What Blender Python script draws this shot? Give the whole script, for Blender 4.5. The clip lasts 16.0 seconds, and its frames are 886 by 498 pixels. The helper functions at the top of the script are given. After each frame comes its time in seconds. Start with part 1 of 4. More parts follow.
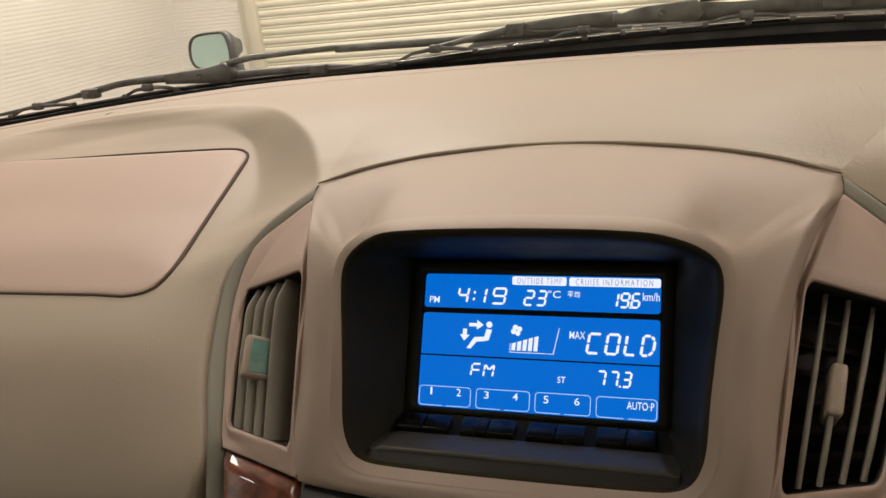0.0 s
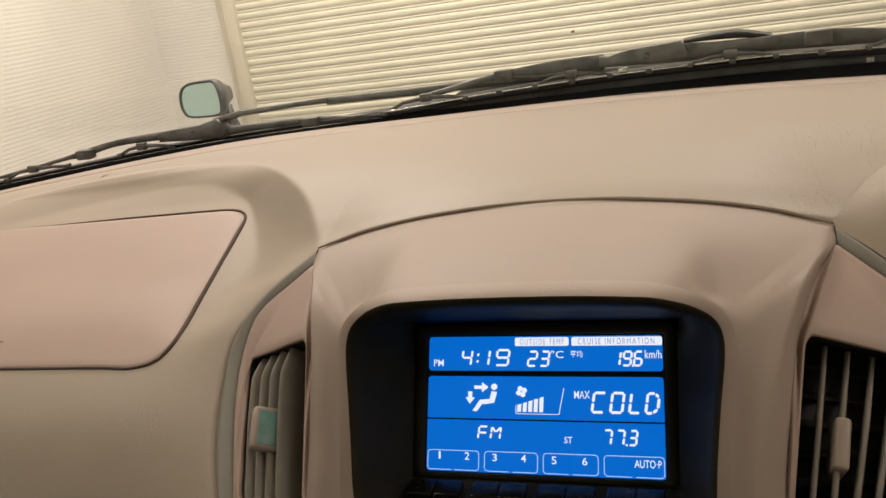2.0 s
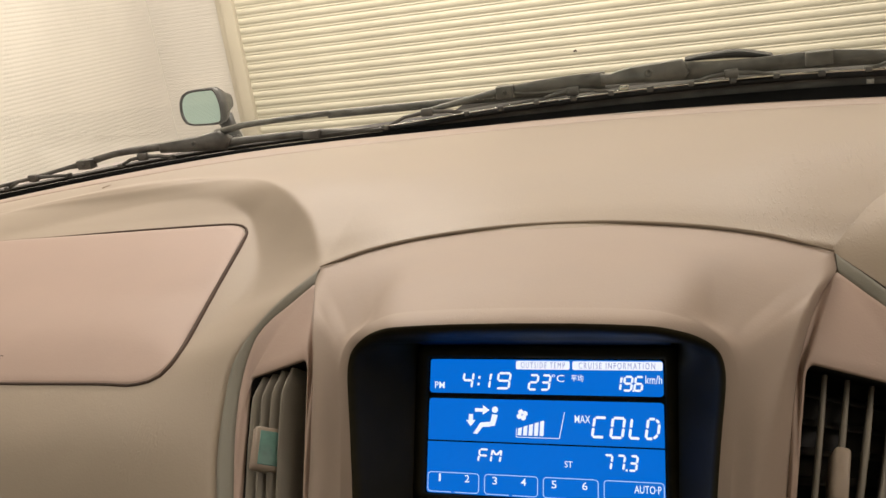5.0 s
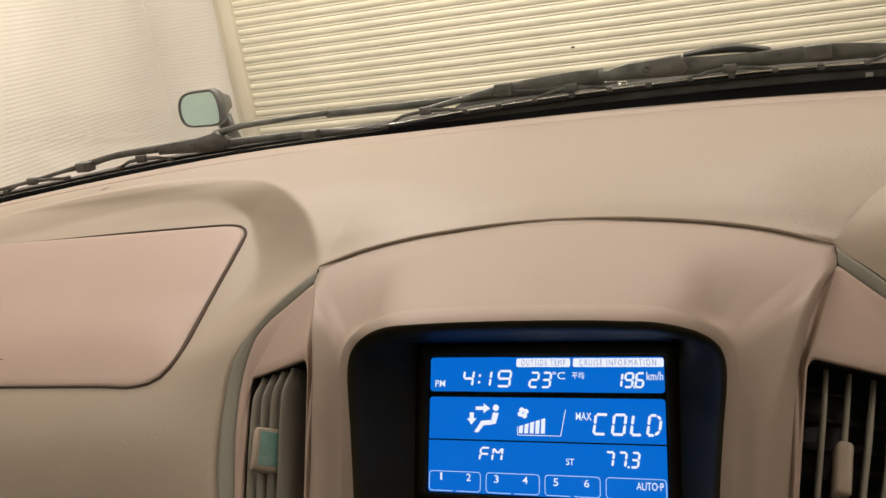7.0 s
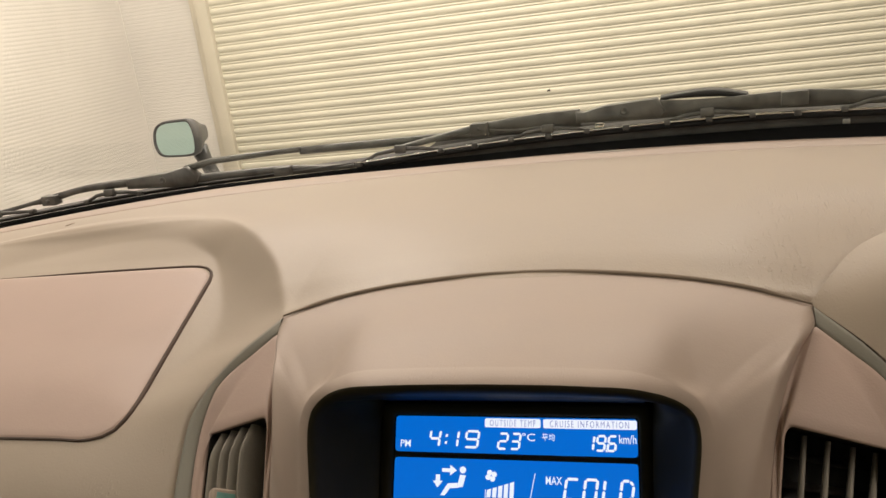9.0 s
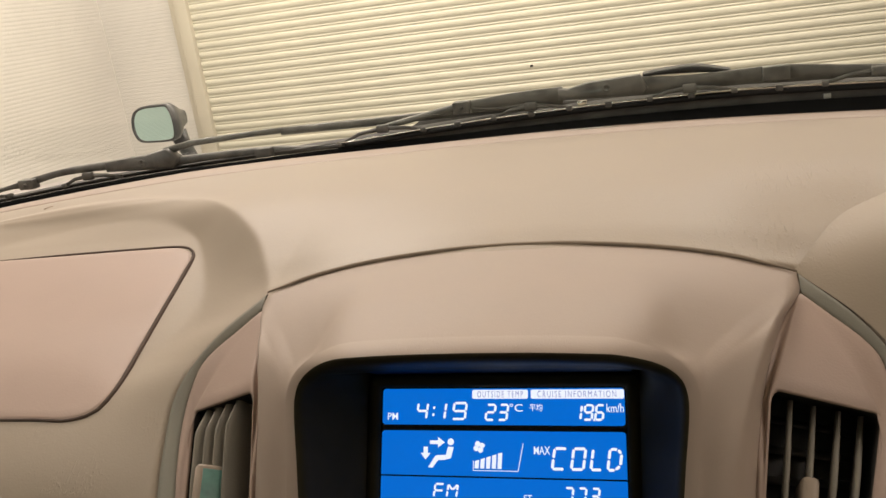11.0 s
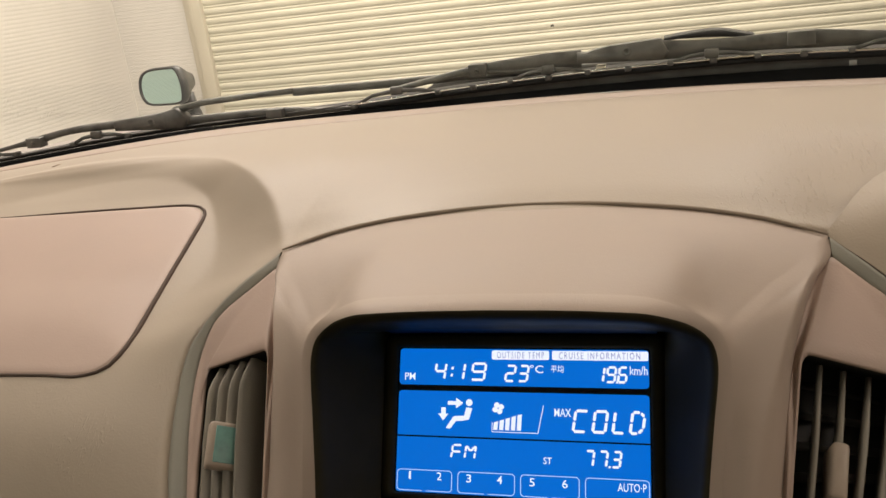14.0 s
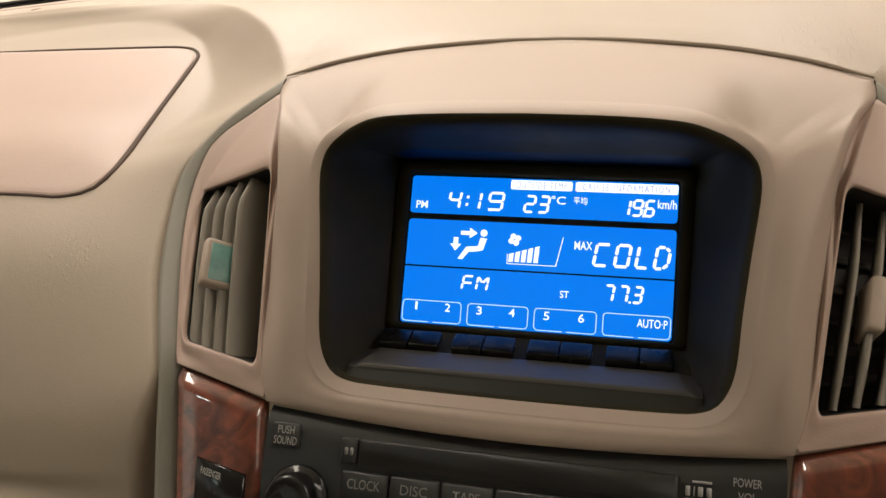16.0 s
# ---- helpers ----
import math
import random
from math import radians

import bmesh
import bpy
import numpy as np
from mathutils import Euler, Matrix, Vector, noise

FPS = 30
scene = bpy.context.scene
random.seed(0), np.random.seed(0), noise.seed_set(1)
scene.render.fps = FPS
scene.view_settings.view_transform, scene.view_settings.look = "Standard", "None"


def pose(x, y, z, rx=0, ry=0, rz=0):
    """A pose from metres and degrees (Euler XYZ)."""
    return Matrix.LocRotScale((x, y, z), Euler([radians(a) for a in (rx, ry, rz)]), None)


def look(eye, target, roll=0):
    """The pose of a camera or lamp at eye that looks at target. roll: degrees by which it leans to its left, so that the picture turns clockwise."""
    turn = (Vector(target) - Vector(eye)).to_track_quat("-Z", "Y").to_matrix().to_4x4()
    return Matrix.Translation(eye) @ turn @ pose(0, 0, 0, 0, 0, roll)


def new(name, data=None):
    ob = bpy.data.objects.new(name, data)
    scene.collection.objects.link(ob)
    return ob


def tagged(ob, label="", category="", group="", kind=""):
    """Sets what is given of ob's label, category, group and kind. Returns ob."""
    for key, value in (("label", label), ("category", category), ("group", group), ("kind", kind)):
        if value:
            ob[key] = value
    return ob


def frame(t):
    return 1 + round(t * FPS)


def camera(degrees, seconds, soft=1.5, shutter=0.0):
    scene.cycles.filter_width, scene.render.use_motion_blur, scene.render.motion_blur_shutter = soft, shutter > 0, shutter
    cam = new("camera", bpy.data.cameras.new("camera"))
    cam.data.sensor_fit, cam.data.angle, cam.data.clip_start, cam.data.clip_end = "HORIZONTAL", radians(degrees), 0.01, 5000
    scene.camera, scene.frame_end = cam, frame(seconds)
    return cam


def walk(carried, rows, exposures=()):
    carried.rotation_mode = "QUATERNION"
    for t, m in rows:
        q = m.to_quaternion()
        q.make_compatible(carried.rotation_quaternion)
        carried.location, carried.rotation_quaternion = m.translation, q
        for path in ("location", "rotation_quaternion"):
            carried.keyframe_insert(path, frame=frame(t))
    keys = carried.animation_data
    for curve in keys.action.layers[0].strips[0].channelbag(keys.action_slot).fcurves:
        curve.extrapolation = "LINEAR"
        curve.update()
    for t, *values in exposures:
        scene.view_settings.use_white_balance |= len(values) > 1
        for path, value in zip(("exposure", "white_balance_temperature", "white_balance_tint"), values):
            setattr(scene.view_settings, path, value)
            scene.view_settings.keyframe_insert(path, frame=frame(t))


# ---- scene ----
cam = camera(55.76, 16.0)
PATH = [
    (0, (0.0965, -0.3768, 1.2621), (-0.2281, 0.5049, 0.9197), -6.68),
    (0.5, (0.0989, -0.3740, 1.2738), (-0.2107, 0.5170, 0.9417), -7.43),
    (1, (0.1029, -0.3706, 1.2927), (-0.2058, 0.5263, 0.9759), -8.31),
    (1.5, (0.1027, -0.3731, 1.2899), (-0.2091, 0.5250, 0.9796), -8.76),
    (2, (0.0957, -0.3748, 1.2849), (-0.2225, 0.5190, 0.9689), -9.02),
    (2.5, (0.0874, -0.3780, 1.2797), (-0.2342, 0.5119, 0.9560), -8.27),
    (3, (0.0893, -0.3768, 1.2812), (-0.2344, 0.5102, 0.9519), -8.02),
    (3.5, (0.0899, -0.3755, 1.2850), (-0.2302, 0.5146, 0.9606), -8.20),
    (4, (0.0931, -0.3751, 1.2968), (-0.2237, 0.5196, 0.9819), -8.23),
    (6.5, (0.0940, -0.3721, 1.2919), (-0.2187, 0.5259, 0.9823), -8.60),
    (7, (0.0944, -0.3722, 1.2938), (-0.2214, 0.5239, 0.9820), -9.00),
    (7.5, (0.0967, -0.3703, 1.2976), (-0.2189, 0.5272, 0.9895), -8.91),
    (8, (0.0984, -0.3673, 1.3011), (-0.2117, 0.5346, 1.0004), -8.57),
    (8.5, (0.1013, -0.3524, 1.3081), (-0.1959, 0.5559, 1.0136), -8.17),
    (8.7, (0.0969, -0.3512, 1.3034), (-0.1988, 0.5605, 1.0180), -7.93),
    (10.8, (0.0997, -0.3481, 1.2987), (-0.1717, 0.5674, 1.0015), -8.44),
    (11, (0.0941, -0.3518, 1.2931), (-0.1791, 0.5617, 0.9914), -8.17),
    (11.5, (0.0860, -0.3543, 1.2773), (-0.1971, 0.5494, 0.9560), -7.55),
    (12, (0.0790, -0.3551, 1.2787), (-0.2080, 0.5434, 0.9464), -7.31),
    (12.5, (0.0800, -0.3538, 1.2806), (-0.2077, 0.5444, 0.9482), -7.55),
    (13, (0.0822, -0.3521, 1.2810), (-0.2016, 0.5480, 0.9503), -7.37),
    (13.5, (0.0820, -0.3519, 1.2822), (-0.1987, 0.5491, 0.9515), -7.26),
    (14, (0.0820, -0.3470, 1.2827), (-0.1961, 0.5550, 0.9524), -7.38),
    (14.5, (0.0817, -0.3469, 1.2857), (-0.1933, 0.5557, 0.9546), -7.34),
    (15, (0.0798, -0.3477, 1.2807), (-0.1925, 0.5531, 0.9426), -6.52),
    (15.2, (0.0715, -0.3485, 1.2570), (-0.4515, 1.4645, 0.5940), -5.35),
    (15.3, (0.0690, -0.3490, 1.2475), (-0.4570, 1.4510, 0.5500), -4.95),
    (15.4, (0.0620, -0.3505, 1.2365), (-0.4370, 1.4580, 0.5430), -4.15),
    (15.6, (0.0550, -0.3520, 1.2230), (-0.4440, 1.4390, 0.4880), -3.50),
    (15.7, (0.0535, -0.3508, 1.2222), (-0.4410, 1.4280, 0.4500), -3.40),
    (15.8, (0.0535, -0.3510, 1.2208), (-0.4420, 1.4240, 0.4430), -3.25),
    (16, (0.0530, -0.3510, 1.2210), (-0.4310, 1.4200, 0.4270), -3.10),
]
EXPOSURES = [(0, -0.02), (0.5, -0.16), (1, -0.26), (2, -0.08), (3.5, 0.06), (6.5, -0.02), (7, -0.04), (8, -0.04), (8.7, -0.02), (10.8, 0.0), (12.5, 0.07), (14.5, 0.02), (15, 0.03), (15.5, 0.16), (16, 0.52)]
walk(cam, [(t, look(eye, target, roll)) for t, eye, target, roll in PATH], EXPOSURES)

# ---- world and lamps ----
world = bpy.data.worlds.new("world")
scene.world = world
world.use_nodes = True
world.node_tree.nodes["Background"].inputs[0].default_value = (0.9, 0.93, 1.0, 1)
world.node_tree.nodes["Background"].inputs[1].default_value = 0.02
scene.view_settings.exposure = 0.0
LAMP_FRONT, LAMP_LEFT, LAMP_RIGHT, LAMP_REAR = 62.0, 22.0, 18.0, 15.0


def area_lamp(name, at, size, watts, colour):
    data = bpy.data.lights.new(name, "AREA")
    data.shape, data.size, data.size_y = "RECTANGLE", size[0], size[1]
    data.energy, data.color = watts, colour
    ob = new(name, data)
    ob.matrix_world = pose(*at)
    return ob


WARM, COOL = (1.0, 0.874, 0.772), (0.82, 0.98, 0.92)
area_lamp("lamp_front", (-0.45, 1.9, 2.49), (3.0, 0.25), LAMP_FRONT, WARM)
area_lamp("lamp_side", (-0.95, 0.75, 2.49), (0.25, 2.2), LAMP_LEFT, WARM)
area_lamp("lamp_side", (1.6, -0.3, 2.49), (0.25, 2.4), LAMP_RIGHT, WARM)
area_lamp("lamp_rear", (-1.0, -2.2, 2.49), (1.6, 0.25), LAMP_REAR, COOL)

# ---- materials ----


def material(name, colour, rough=0.5, metal=0.0, grain=0.0, grain_size=0.001, mottle=0.0, mottle_size=0.08, coat=0.0, spec=0.5, detail=6.0):
    """Principled surface with broad mottling of the colour and fine relief; sizes in metres."""
    m = bpy.data.materials.new(name)
    m.use_nodes = True
    nodes, links = m.node_tree.nodes, m.node_tree.links
    b = nodes["Principled BSDF"]
    b.inputs["Base Color"].default_value = (*colour, 1)
    b.inputs["Roughness"].default_value = rough
    b.inputs["Metallic"].default_value = metal
    b.inputs["Coat Weight"].default_value = coat
    b.inputs["Coat Roughness"].default_value = 0.04
    b.inputs["Specular IOR Level"].default_value = spec
    coord = nodes.new("ShaderNodeTexCoord")
    if mottle:
        n = nodes.new("ShaderNodeTexNoise")
        n.inputs["Scale"].default_value = 1 / mottle_size
        n.inputs["Detail"].default_value = detail
        links.new(coord.outputs["Object"], n.inputs["Vector"])
        ramp = nodes.new("ShaderNodeMapRange")
        ramp.inputs["To Min"].default_value = 1 - mottle
        ramp.inputs["To Max"].default_value = 1 + mottle
        ramp.inputs["From Min"].default_value, ramp.inputs["From Max"].default_value = 0.3, 0.7
        links.new(n.outputs["Fac"], ramp.inputs["Value"])
        mix = nodes.new("ShaderNodeMix")
        mix.data_type, mix.blend_type = "RGBA", "MULTIPLY"
        mix.inputs["Factor"].default_value = 1
        mix.inputs["A"].default_value = (*colour, 1)
        links.new(ramp.outputs["Result"], mix.inputs["B"])
        links.new(mix.outputs["Result"], b.inputs["Base Color"])
        rr = nodes.new("ShaderNodeMapRange")
        rr.inputs["To Min"].default_value, rr.inputs["To Max"].default_value = max(rough - 0.06, 0.02), min(rough + 0.06, 1)
        rr.inputs["From Min"].default_value, rr.inputs["From Max"].default_value = 0.3, 0.7
        links.new(n.outputs["Fac"], rr.inputs["Value"])
        links.new(rr.outputs["Result"], b.inputs["Roughness"])
    if grain:
        v = nodes.new("ShaderNodeTexVoronoi")
        v.feature = "SMOOTH_F1"
        v.inputs["Scale"].default_value = 1 / grain_size
        links.new(coord.outputs["Object"], v.inputs["Vector"])
        fine = nodes.new("ShaderNodeTexNoise")
        fine.inputs["Scale"].default_value = 0.25 / grain_size
        fine.inputs["Detail"].default_value = 4
        links.new(coord.outputs["Object"], fine.inputs["Vector"])
        add = nodes.new("ShaderNodeMath")
        add.operation = "ADD"
        links.new(v.outputs["Distance"], add.inputs[0])
        links.new(fine.outputs["Fac"], add.inputs[1])
        bump = nodes.new("ShaderNodeBump")
        bump.inputs["Strength"].default_value = grain
        bump.inputs["Distance"].default_value = grain_size * 0.4
        links.new(add.outputs["Value"], bump.inputs["Height"])
        links.new(bump.outputs["Normal"], b.inputs["Normal"])
    return m


def glow(name, colour, strength):
    m = bpy.data.materials.new(name)
    m.use_nodes = True
    b = m.node_tree.nodes["Principled BSDF"]
    b.inputs["Base Color"].default_value = (0, 0, 0, 1)
    b.inputs["Roughness"].default_value = 0.3
    b.inputs["Emission Color"].default_value = (*colour, 1)
    b.inputs["Emission Strength"].default_value = strength
    return m


def wrinkle(m, spots, strength):
    """Adds creases and scuffs to a vinyl: faint in drifting patches, strong round the given spots (x, y, z, radius)."""
    nodes, links = m.node_tree.nodes, m.node_tree.links
    bump = next(n for n in nodes if n.type == "BUMP")
    coord = next(n for n in nodes if n.type == "TEX_COORD")

    def maths(op, a, b=0.0):
        n = nodes.new("ShaderNodeMath")
        n.operation = op
        for k, v in enumerate((a, b)):
            if isinstance(v, (int, float)):
                n.inputs[k].default_value = v
            else:
                links.new(v, n.inputs[k])
        return n.outputs[0]

    patch = nodes.new("ShaderNodeTexNoise")
    patch.inputs["Scale"].default_value, patch.inputs["Detail"].default_value = 16, 3
    links.new(coord.outputs["Object"], patch.inputs["Vector"])
    wide = nodes.new("ShaderNodeMapRange")
    wide.inputs["From Min"].default_value, wide.inputs["From Max"].default_value = 0.5, 0.72
    wide.inputs["To Max"].default_value = 0.10
    links.new(patch.outputs["Fac"], wide.inputs["Value"])
    mask = wide.outputs["Result"]
    for x, y, z, r in spots:
        far = nodes.new("ShaderNodeVectorMath")
        far.operation = "DISTANCE"
        links.new(coord.outputs["Object"], far.inputs[0])
        far.inputs[1].default_value = (x, y, z)
        near = nodes.new("ShaderNodeMapRange")
        near.inputs["From Min"].default_value, near.inputs["From Max"].default_value = r, r * 0.2
        links.new(far.outputs["Value"], near.inputs["Value"])
        mask = maths("MAXIMUM", mask, maths("MULTIPLY", near.outputs["Result"], maths("MULTIPLY", patch.outputs["Fac"], 1.8)))
    turn = nodes.new("ShaderNodeMapping")
    turn.inputs["Rotation"].default_value = (0, 0, 0.95)
    turn.inputs["Scale"].default_value = (430, 95, 240)
    links.new(coord.outputs["Object"], turn.inputs["Vector"])
    crease = nodes.new("ShaderNodeTexNoise")
    crease.inputs["Scale"].default_value, crease.inputs["Detail"].default_value = 1.0, 3
    crease.inputs["Distortion"].default_value = 1.2
    links.new(turn.outputs["Vector"], crease.inputs["Vector"])
    line = nodes.new("ShaderNodeMapRange")
    line.inputs["From Min"].default_value, line.inputs["From Max"].default_value = 0.54, 0.66
    links.new(crease.outputs["Fac"], line.inputs["Value"])
    second = nodes.new("ShaderNodeBump")
    second.inputs["Strength"].default_value, second.inputs["Distance"].default_value = strength, 0.0011
    links.new(maths("MULTIPLY", line.outputs["Result"], mask), second.inputs["Height"])
    links.new(bump.outputs["Normal"], second.inputs["Normal"])
    links.new(second.outputs["Normal"], nodes["Principled BSDF"].inputs["Normal"])


VINYL = material("beige_vinyl", (0.378, 0.317, 0.248), 0.48, spec=0.36, grain=0.15, grain_size=0.0011, mottle=0.05, mottle_size=0.09)
PANEL = material("rose_beige_plastic", (0.445, 0.338, 0.282), 0.5, spec=0.35, grain=0.16, grain_size=0.0010, mottle=0.04, mottle_size=0.07)
BEZEL = material("taupe_plastic", (0.405, 0.330, 0.274), 0.5, spec=0.3, grain=0.12, grain_size=0.0009, mottle=0.04, mottle_size=0.06)
wrinkle(VINYL, [(0.142, 0.122, 1.145, 0.05), (0.17, 0.19, 1.15, 0.06), (-0.195, 0.03, 1.06, 0.03), (-0.24, -0.01, 1.04, 0.03)], 0.36)
wrinkle(BEZEL, [(-0.02, -0.025, 1.139, 0.022), (0.03, -0.025, 1.139, 0.022)], 0.12)
TRIM = material("grey_green_trim", (0.245, 0.235, 0.195), 0.6, grain=0.2, grain_size=0.001, mottle=0.05, mottle_size=0.03)
GAP = material("dark_gap", (0.05, 0.035, 0.025), 0.8)
SEAMC = material("seam_shadow", (0.33, 0.27, 0.21), 0.8)
SEAM_BROWN = material("brown_seam", (0.085, 0.055, 0.04), 0.8)
VANE = material("vane_plastic", (0.25, 0.228, 0.19), 0.5, grain=0.15, grain_size=0.0008, mottle=0.04, mottle_size=0.02)
KNOB = material("knob_plastic", (0.40, 0.33, 0.265), 0.42, mottle=0.04, mottle_size=0.01)
TEAL = material("teal_knob_side", (0.16, 0.34, 0.30), 0.35, mottle=0.15, mottle_size=0.006)
BLACK = material("black_plastic", (0.035, 0.031, 0.018), 0.55, spec=0.06, grain=0.1, grain_size=0.0006, mottle=0.1, mottle_size=0.02)
GLOSS = material("gloss_black", (0.010, 0.010, 0.011), 0.2, spec=0.5, mottle=0.05, mottle_size=0.02)
# blue tint stands in for the screen's glow on the black lining
LINER = material("hood_lining_glow_blue", (0.010, 0.028, 0.062), 0.5, spec=0.10, mottle=0.05, mottle_size=0.02)
KEY_BLACK = material("key_black", (0.010, 0.0095, 0.007), 0.25, spec=0.26, mottle=0.05, mottle_size=0.02)
SHELF = material("lit_charcoal_plastic", (0.068, 0.065, 0.056), 0.42, grain=0.2, grain_size=0.0006, mottle=0.08, mottle_size=0.02)
LOUVRE = material("louvre_plastic", (0.11, 0.10, 0.09), 0.5, mottle=0.08, mottle_size=0.01)
LIP = material("lip_black", (0.024, 0.024, 0.021), 0.5, spec=0.2, grain=0.1, grain_size=0.0006, mottle=0.08, mottle_size=0.02)
DUCT = material("duct_plastic", (0.05, 0.047, 0.043), 0.6)
STEREO = material("stereo_plastic", (0.027, 0.029, 0.029), 0.42, grain=0.2, grain_size=0.0005, mottle=0.06, mottle_size=0.02)
DOOR = material("disc_door_black", (0.011, 0.012, 0.0125), 0.4, grain=0.15, grain_size=0.0005, mottle=0.06, mottle_size=0.02)
PRINT = material("pale_print", (0.36, 0.36, 0.345), 0.5)
DIMPRINT = material("dim_print", (0.22, 0.22, 0.21), 0.5)
SILL = material("matt_black_sill", (0.010, 0.010, 0.010), 0.85, spec=0.1, mottle=0.2, mottle_size=0.03)
COWL = material("dusty_cowl", (0.055, 0.052, 0.047), 0.8, spec=0.12, mottle=0.3, mottle_size=0.03)
# dusty tone raised further to stand in for haze in the windscreen
SEAL = material("dusty_hazed_rubber", (0.14, 0.137, 0.13), 0.8, spec=0.12, mottle=0.25, mottle_size=0.03)
RUBBER = material("black_rubber", (0.018, 0.017, 0.016), 0.6, mottle=0.2, mottle_size=0.03)
WIPER = material("faded_wiper_metal", (0.125, 0.121, 0.112), 0.42, grain=0.15, grain_size=0.002, mottle=0.35, mottle_size=0.016)
STEEL = material("steel_rail", (0.95, 0.93, 0.88), 0.22, metal=1.0, mottle=0.1, mottle_size=0.02)
WHITE_PAINT = material("white_car_paint", (0.75, 0.73, 0.70), 0.25, coat=0.6, mottle=0.02, mottle_size=0.2)
SLAT = material("cream_steel_slat", (0.66, 0.63, 0.525), 0.42, mottle=0.05, mottle_size=0.25)
RAIL = material("cream_rail", (0.60, 0.555, 0.46), 0.45, mottle=0.06, mottle_size=0.2)
SIDING = material("white_siding", (0.70, 0.67, 0.635), 0.6, grain=0.2, grain_size=0.006, mottle=0.06, mottle_size=0.35)
PLAIN = material("plain_wall", (0.68, 0.64, 0.57), 0.7, mottle=0.05, mottle_size=0.5)
CONCRETE = material("concrete", (0.38, 0.37, 0.345), 0.8, grain=0.3, grain_size=0.01, mottle=0.15, mottle_size=0.3)
LINING = material("cabin_lining", (0.48, 0.43, 0.36), 0.9, grain=0.3, grain_size=0.002, mottle=0.05, mottle_size=0.1)
MIRROR = material("tinted_mirror", (0.74, 1.0, 1.0), 0.03, metal=1.0)
HOUSING = material("mirror_housing", (0.07, 0.07, 0.07), 0.4, mottle=0.15, mottle_size=0.02)
STICKER = material("white_sticker", (0.5, 0.5, 0.46), 0.5)
BLUE = glow("display_blue", (0.0, 0.142, 0.63), 1.0)
LIT = glow("display_white", (0.86, 0.90, 1.0), 1.0)
INK = glow("display_ink", (0.19, 0.22, 0.50), 1.0)
DIMLINE = glow("display_line", (0.45, 0.62, 0.95), 1.0)


def wood_material():
    m = material("burl_wood", (0.2, 0.07, 0.04), 0.28, coat=1.0)
    nodes, links = m.node_tree.nodes, m.node_tree.links
    b = nodes["Principled BSDF"]
    coord = nodes.new("ShaderNodeTexCoord")
    b.inputs["Coat IOR"].default_value = 1.9
    warp = nodes.new("ShaderNodeTexNoise")
    warp.inputs["Scale"].default_value, warp.inputs["Detail"].default_value = 55, 8
    warp.inputs["Distortion"].default_value = 2.5
    links.new(coord.outputs["Object"], warp.inputs["Vector"])
    ramp = nodes.new("ShaderNodeValToRGB")
    e = ramp.color_ramp.elements
    e[0].position, e[0].color = 0.28, (0.060, 0.017, 0.011, 1)
    e[1].position, e[1].color = 0.72, (0.30, 0.078, 0.042, 1)
    mid = ramp.color_ramp.elements.new(0.48)
    mid.color = (0.15, 0.040, 0.023, 1)
    links.new(warp.outputs["Fac"], ramp.inputs["Fac"])
    links.new(ramp.outputs["Color"], b.inputs["Base Color"])
    return m


WOOD = wood_material()


def glass_material():
    """Thin clear sheet: straight passage, with gloss by Fresnel."""
    m = bpy.data.materials.new("windscreen_glass")
    m.use_nodes = True
    nodes, links = m.node_tree.nodes, m.node_tree.links
    nodes.remove(nodes["Principled BSDF"])
    clear, shine, mix, fres = (nodes.new(k) for k in ("ShaderNodeBsdfTransparent", "ShaderNodeBsdfGlossy", "ShaderNodeMixShader", "ShaderNodeFresnel"))
    clear.inputs[0].default_value = (0.93, 0.95, 0.90, 1)
    shine.inputs["Roughness"].default_value = 0.02
    fres.inputs["IOR"].default_value = 1.06
    links.new(fres.outputs[0], mix.inputs[0])
    links.new(clear.outputs[0], mix.inputs[1])
    links.new(shine.outputs[0], mix.inputs[2])
    links.new(mix.outputs[0], nodes["Material Output"].inputs[0])
    return m


GLASS = glass_material()

# ---- builders ----


def smooth(a, b, x):
    t = min(max((x - a) / (b - a), 0.0), 1.0)
    return t * t * (3 - 2 * t)


def curve_at(pts, t):
    """Catmull-Rom through (key, value...) rows, by key."""
    k = [p[0] for p in pts]
    if t <= k[0]:
        return tuple(pts[0][1:])
    if t >= k[-1]:
        return tuple(pts[-1][1:])
    i = max(j for j in range(len(k) - 1) if k[j] <= t)
    h = k[i + 1] - k[i]
    u = (t - k[i]) / h
    out = []
    for c in range(1, len(pts[0])):
        p0, p1 = pts[i][c], pts[i + 1][c]
        m0 = (p1 - pts[i - 1][c]) / (k[i + 1] - k[i - 1]) * h if i else p1 - p0
        m1 = (pts[i + 2][c] - p0) / (k[i + 2] - k[i]) * h if i + 2 < len(k) else p1 - p0
        out.append((2 * u**3 - 3 * u**2 + 1) * p0 + (u**3 - 2 * u**2 + u) * m0 + (3 * u**2 - 2 * u**3) * p1 + (u**3 - u**2) * m1)
    return tuple(out)


def mesh_of(bm, name, smooth_shade=True, recalc=True):
    if recalc:
        bmesh.ops.recalc_face_normals(bm, faces=bm.faces[:])
    me = bpy.data.meshes.new(name)
    bm.to_mesh(me)
    bm.free()
    if smooth_shade:
        me.polygons.foreach_set("use_smooth", [True] * len(me.polygons))
    return me


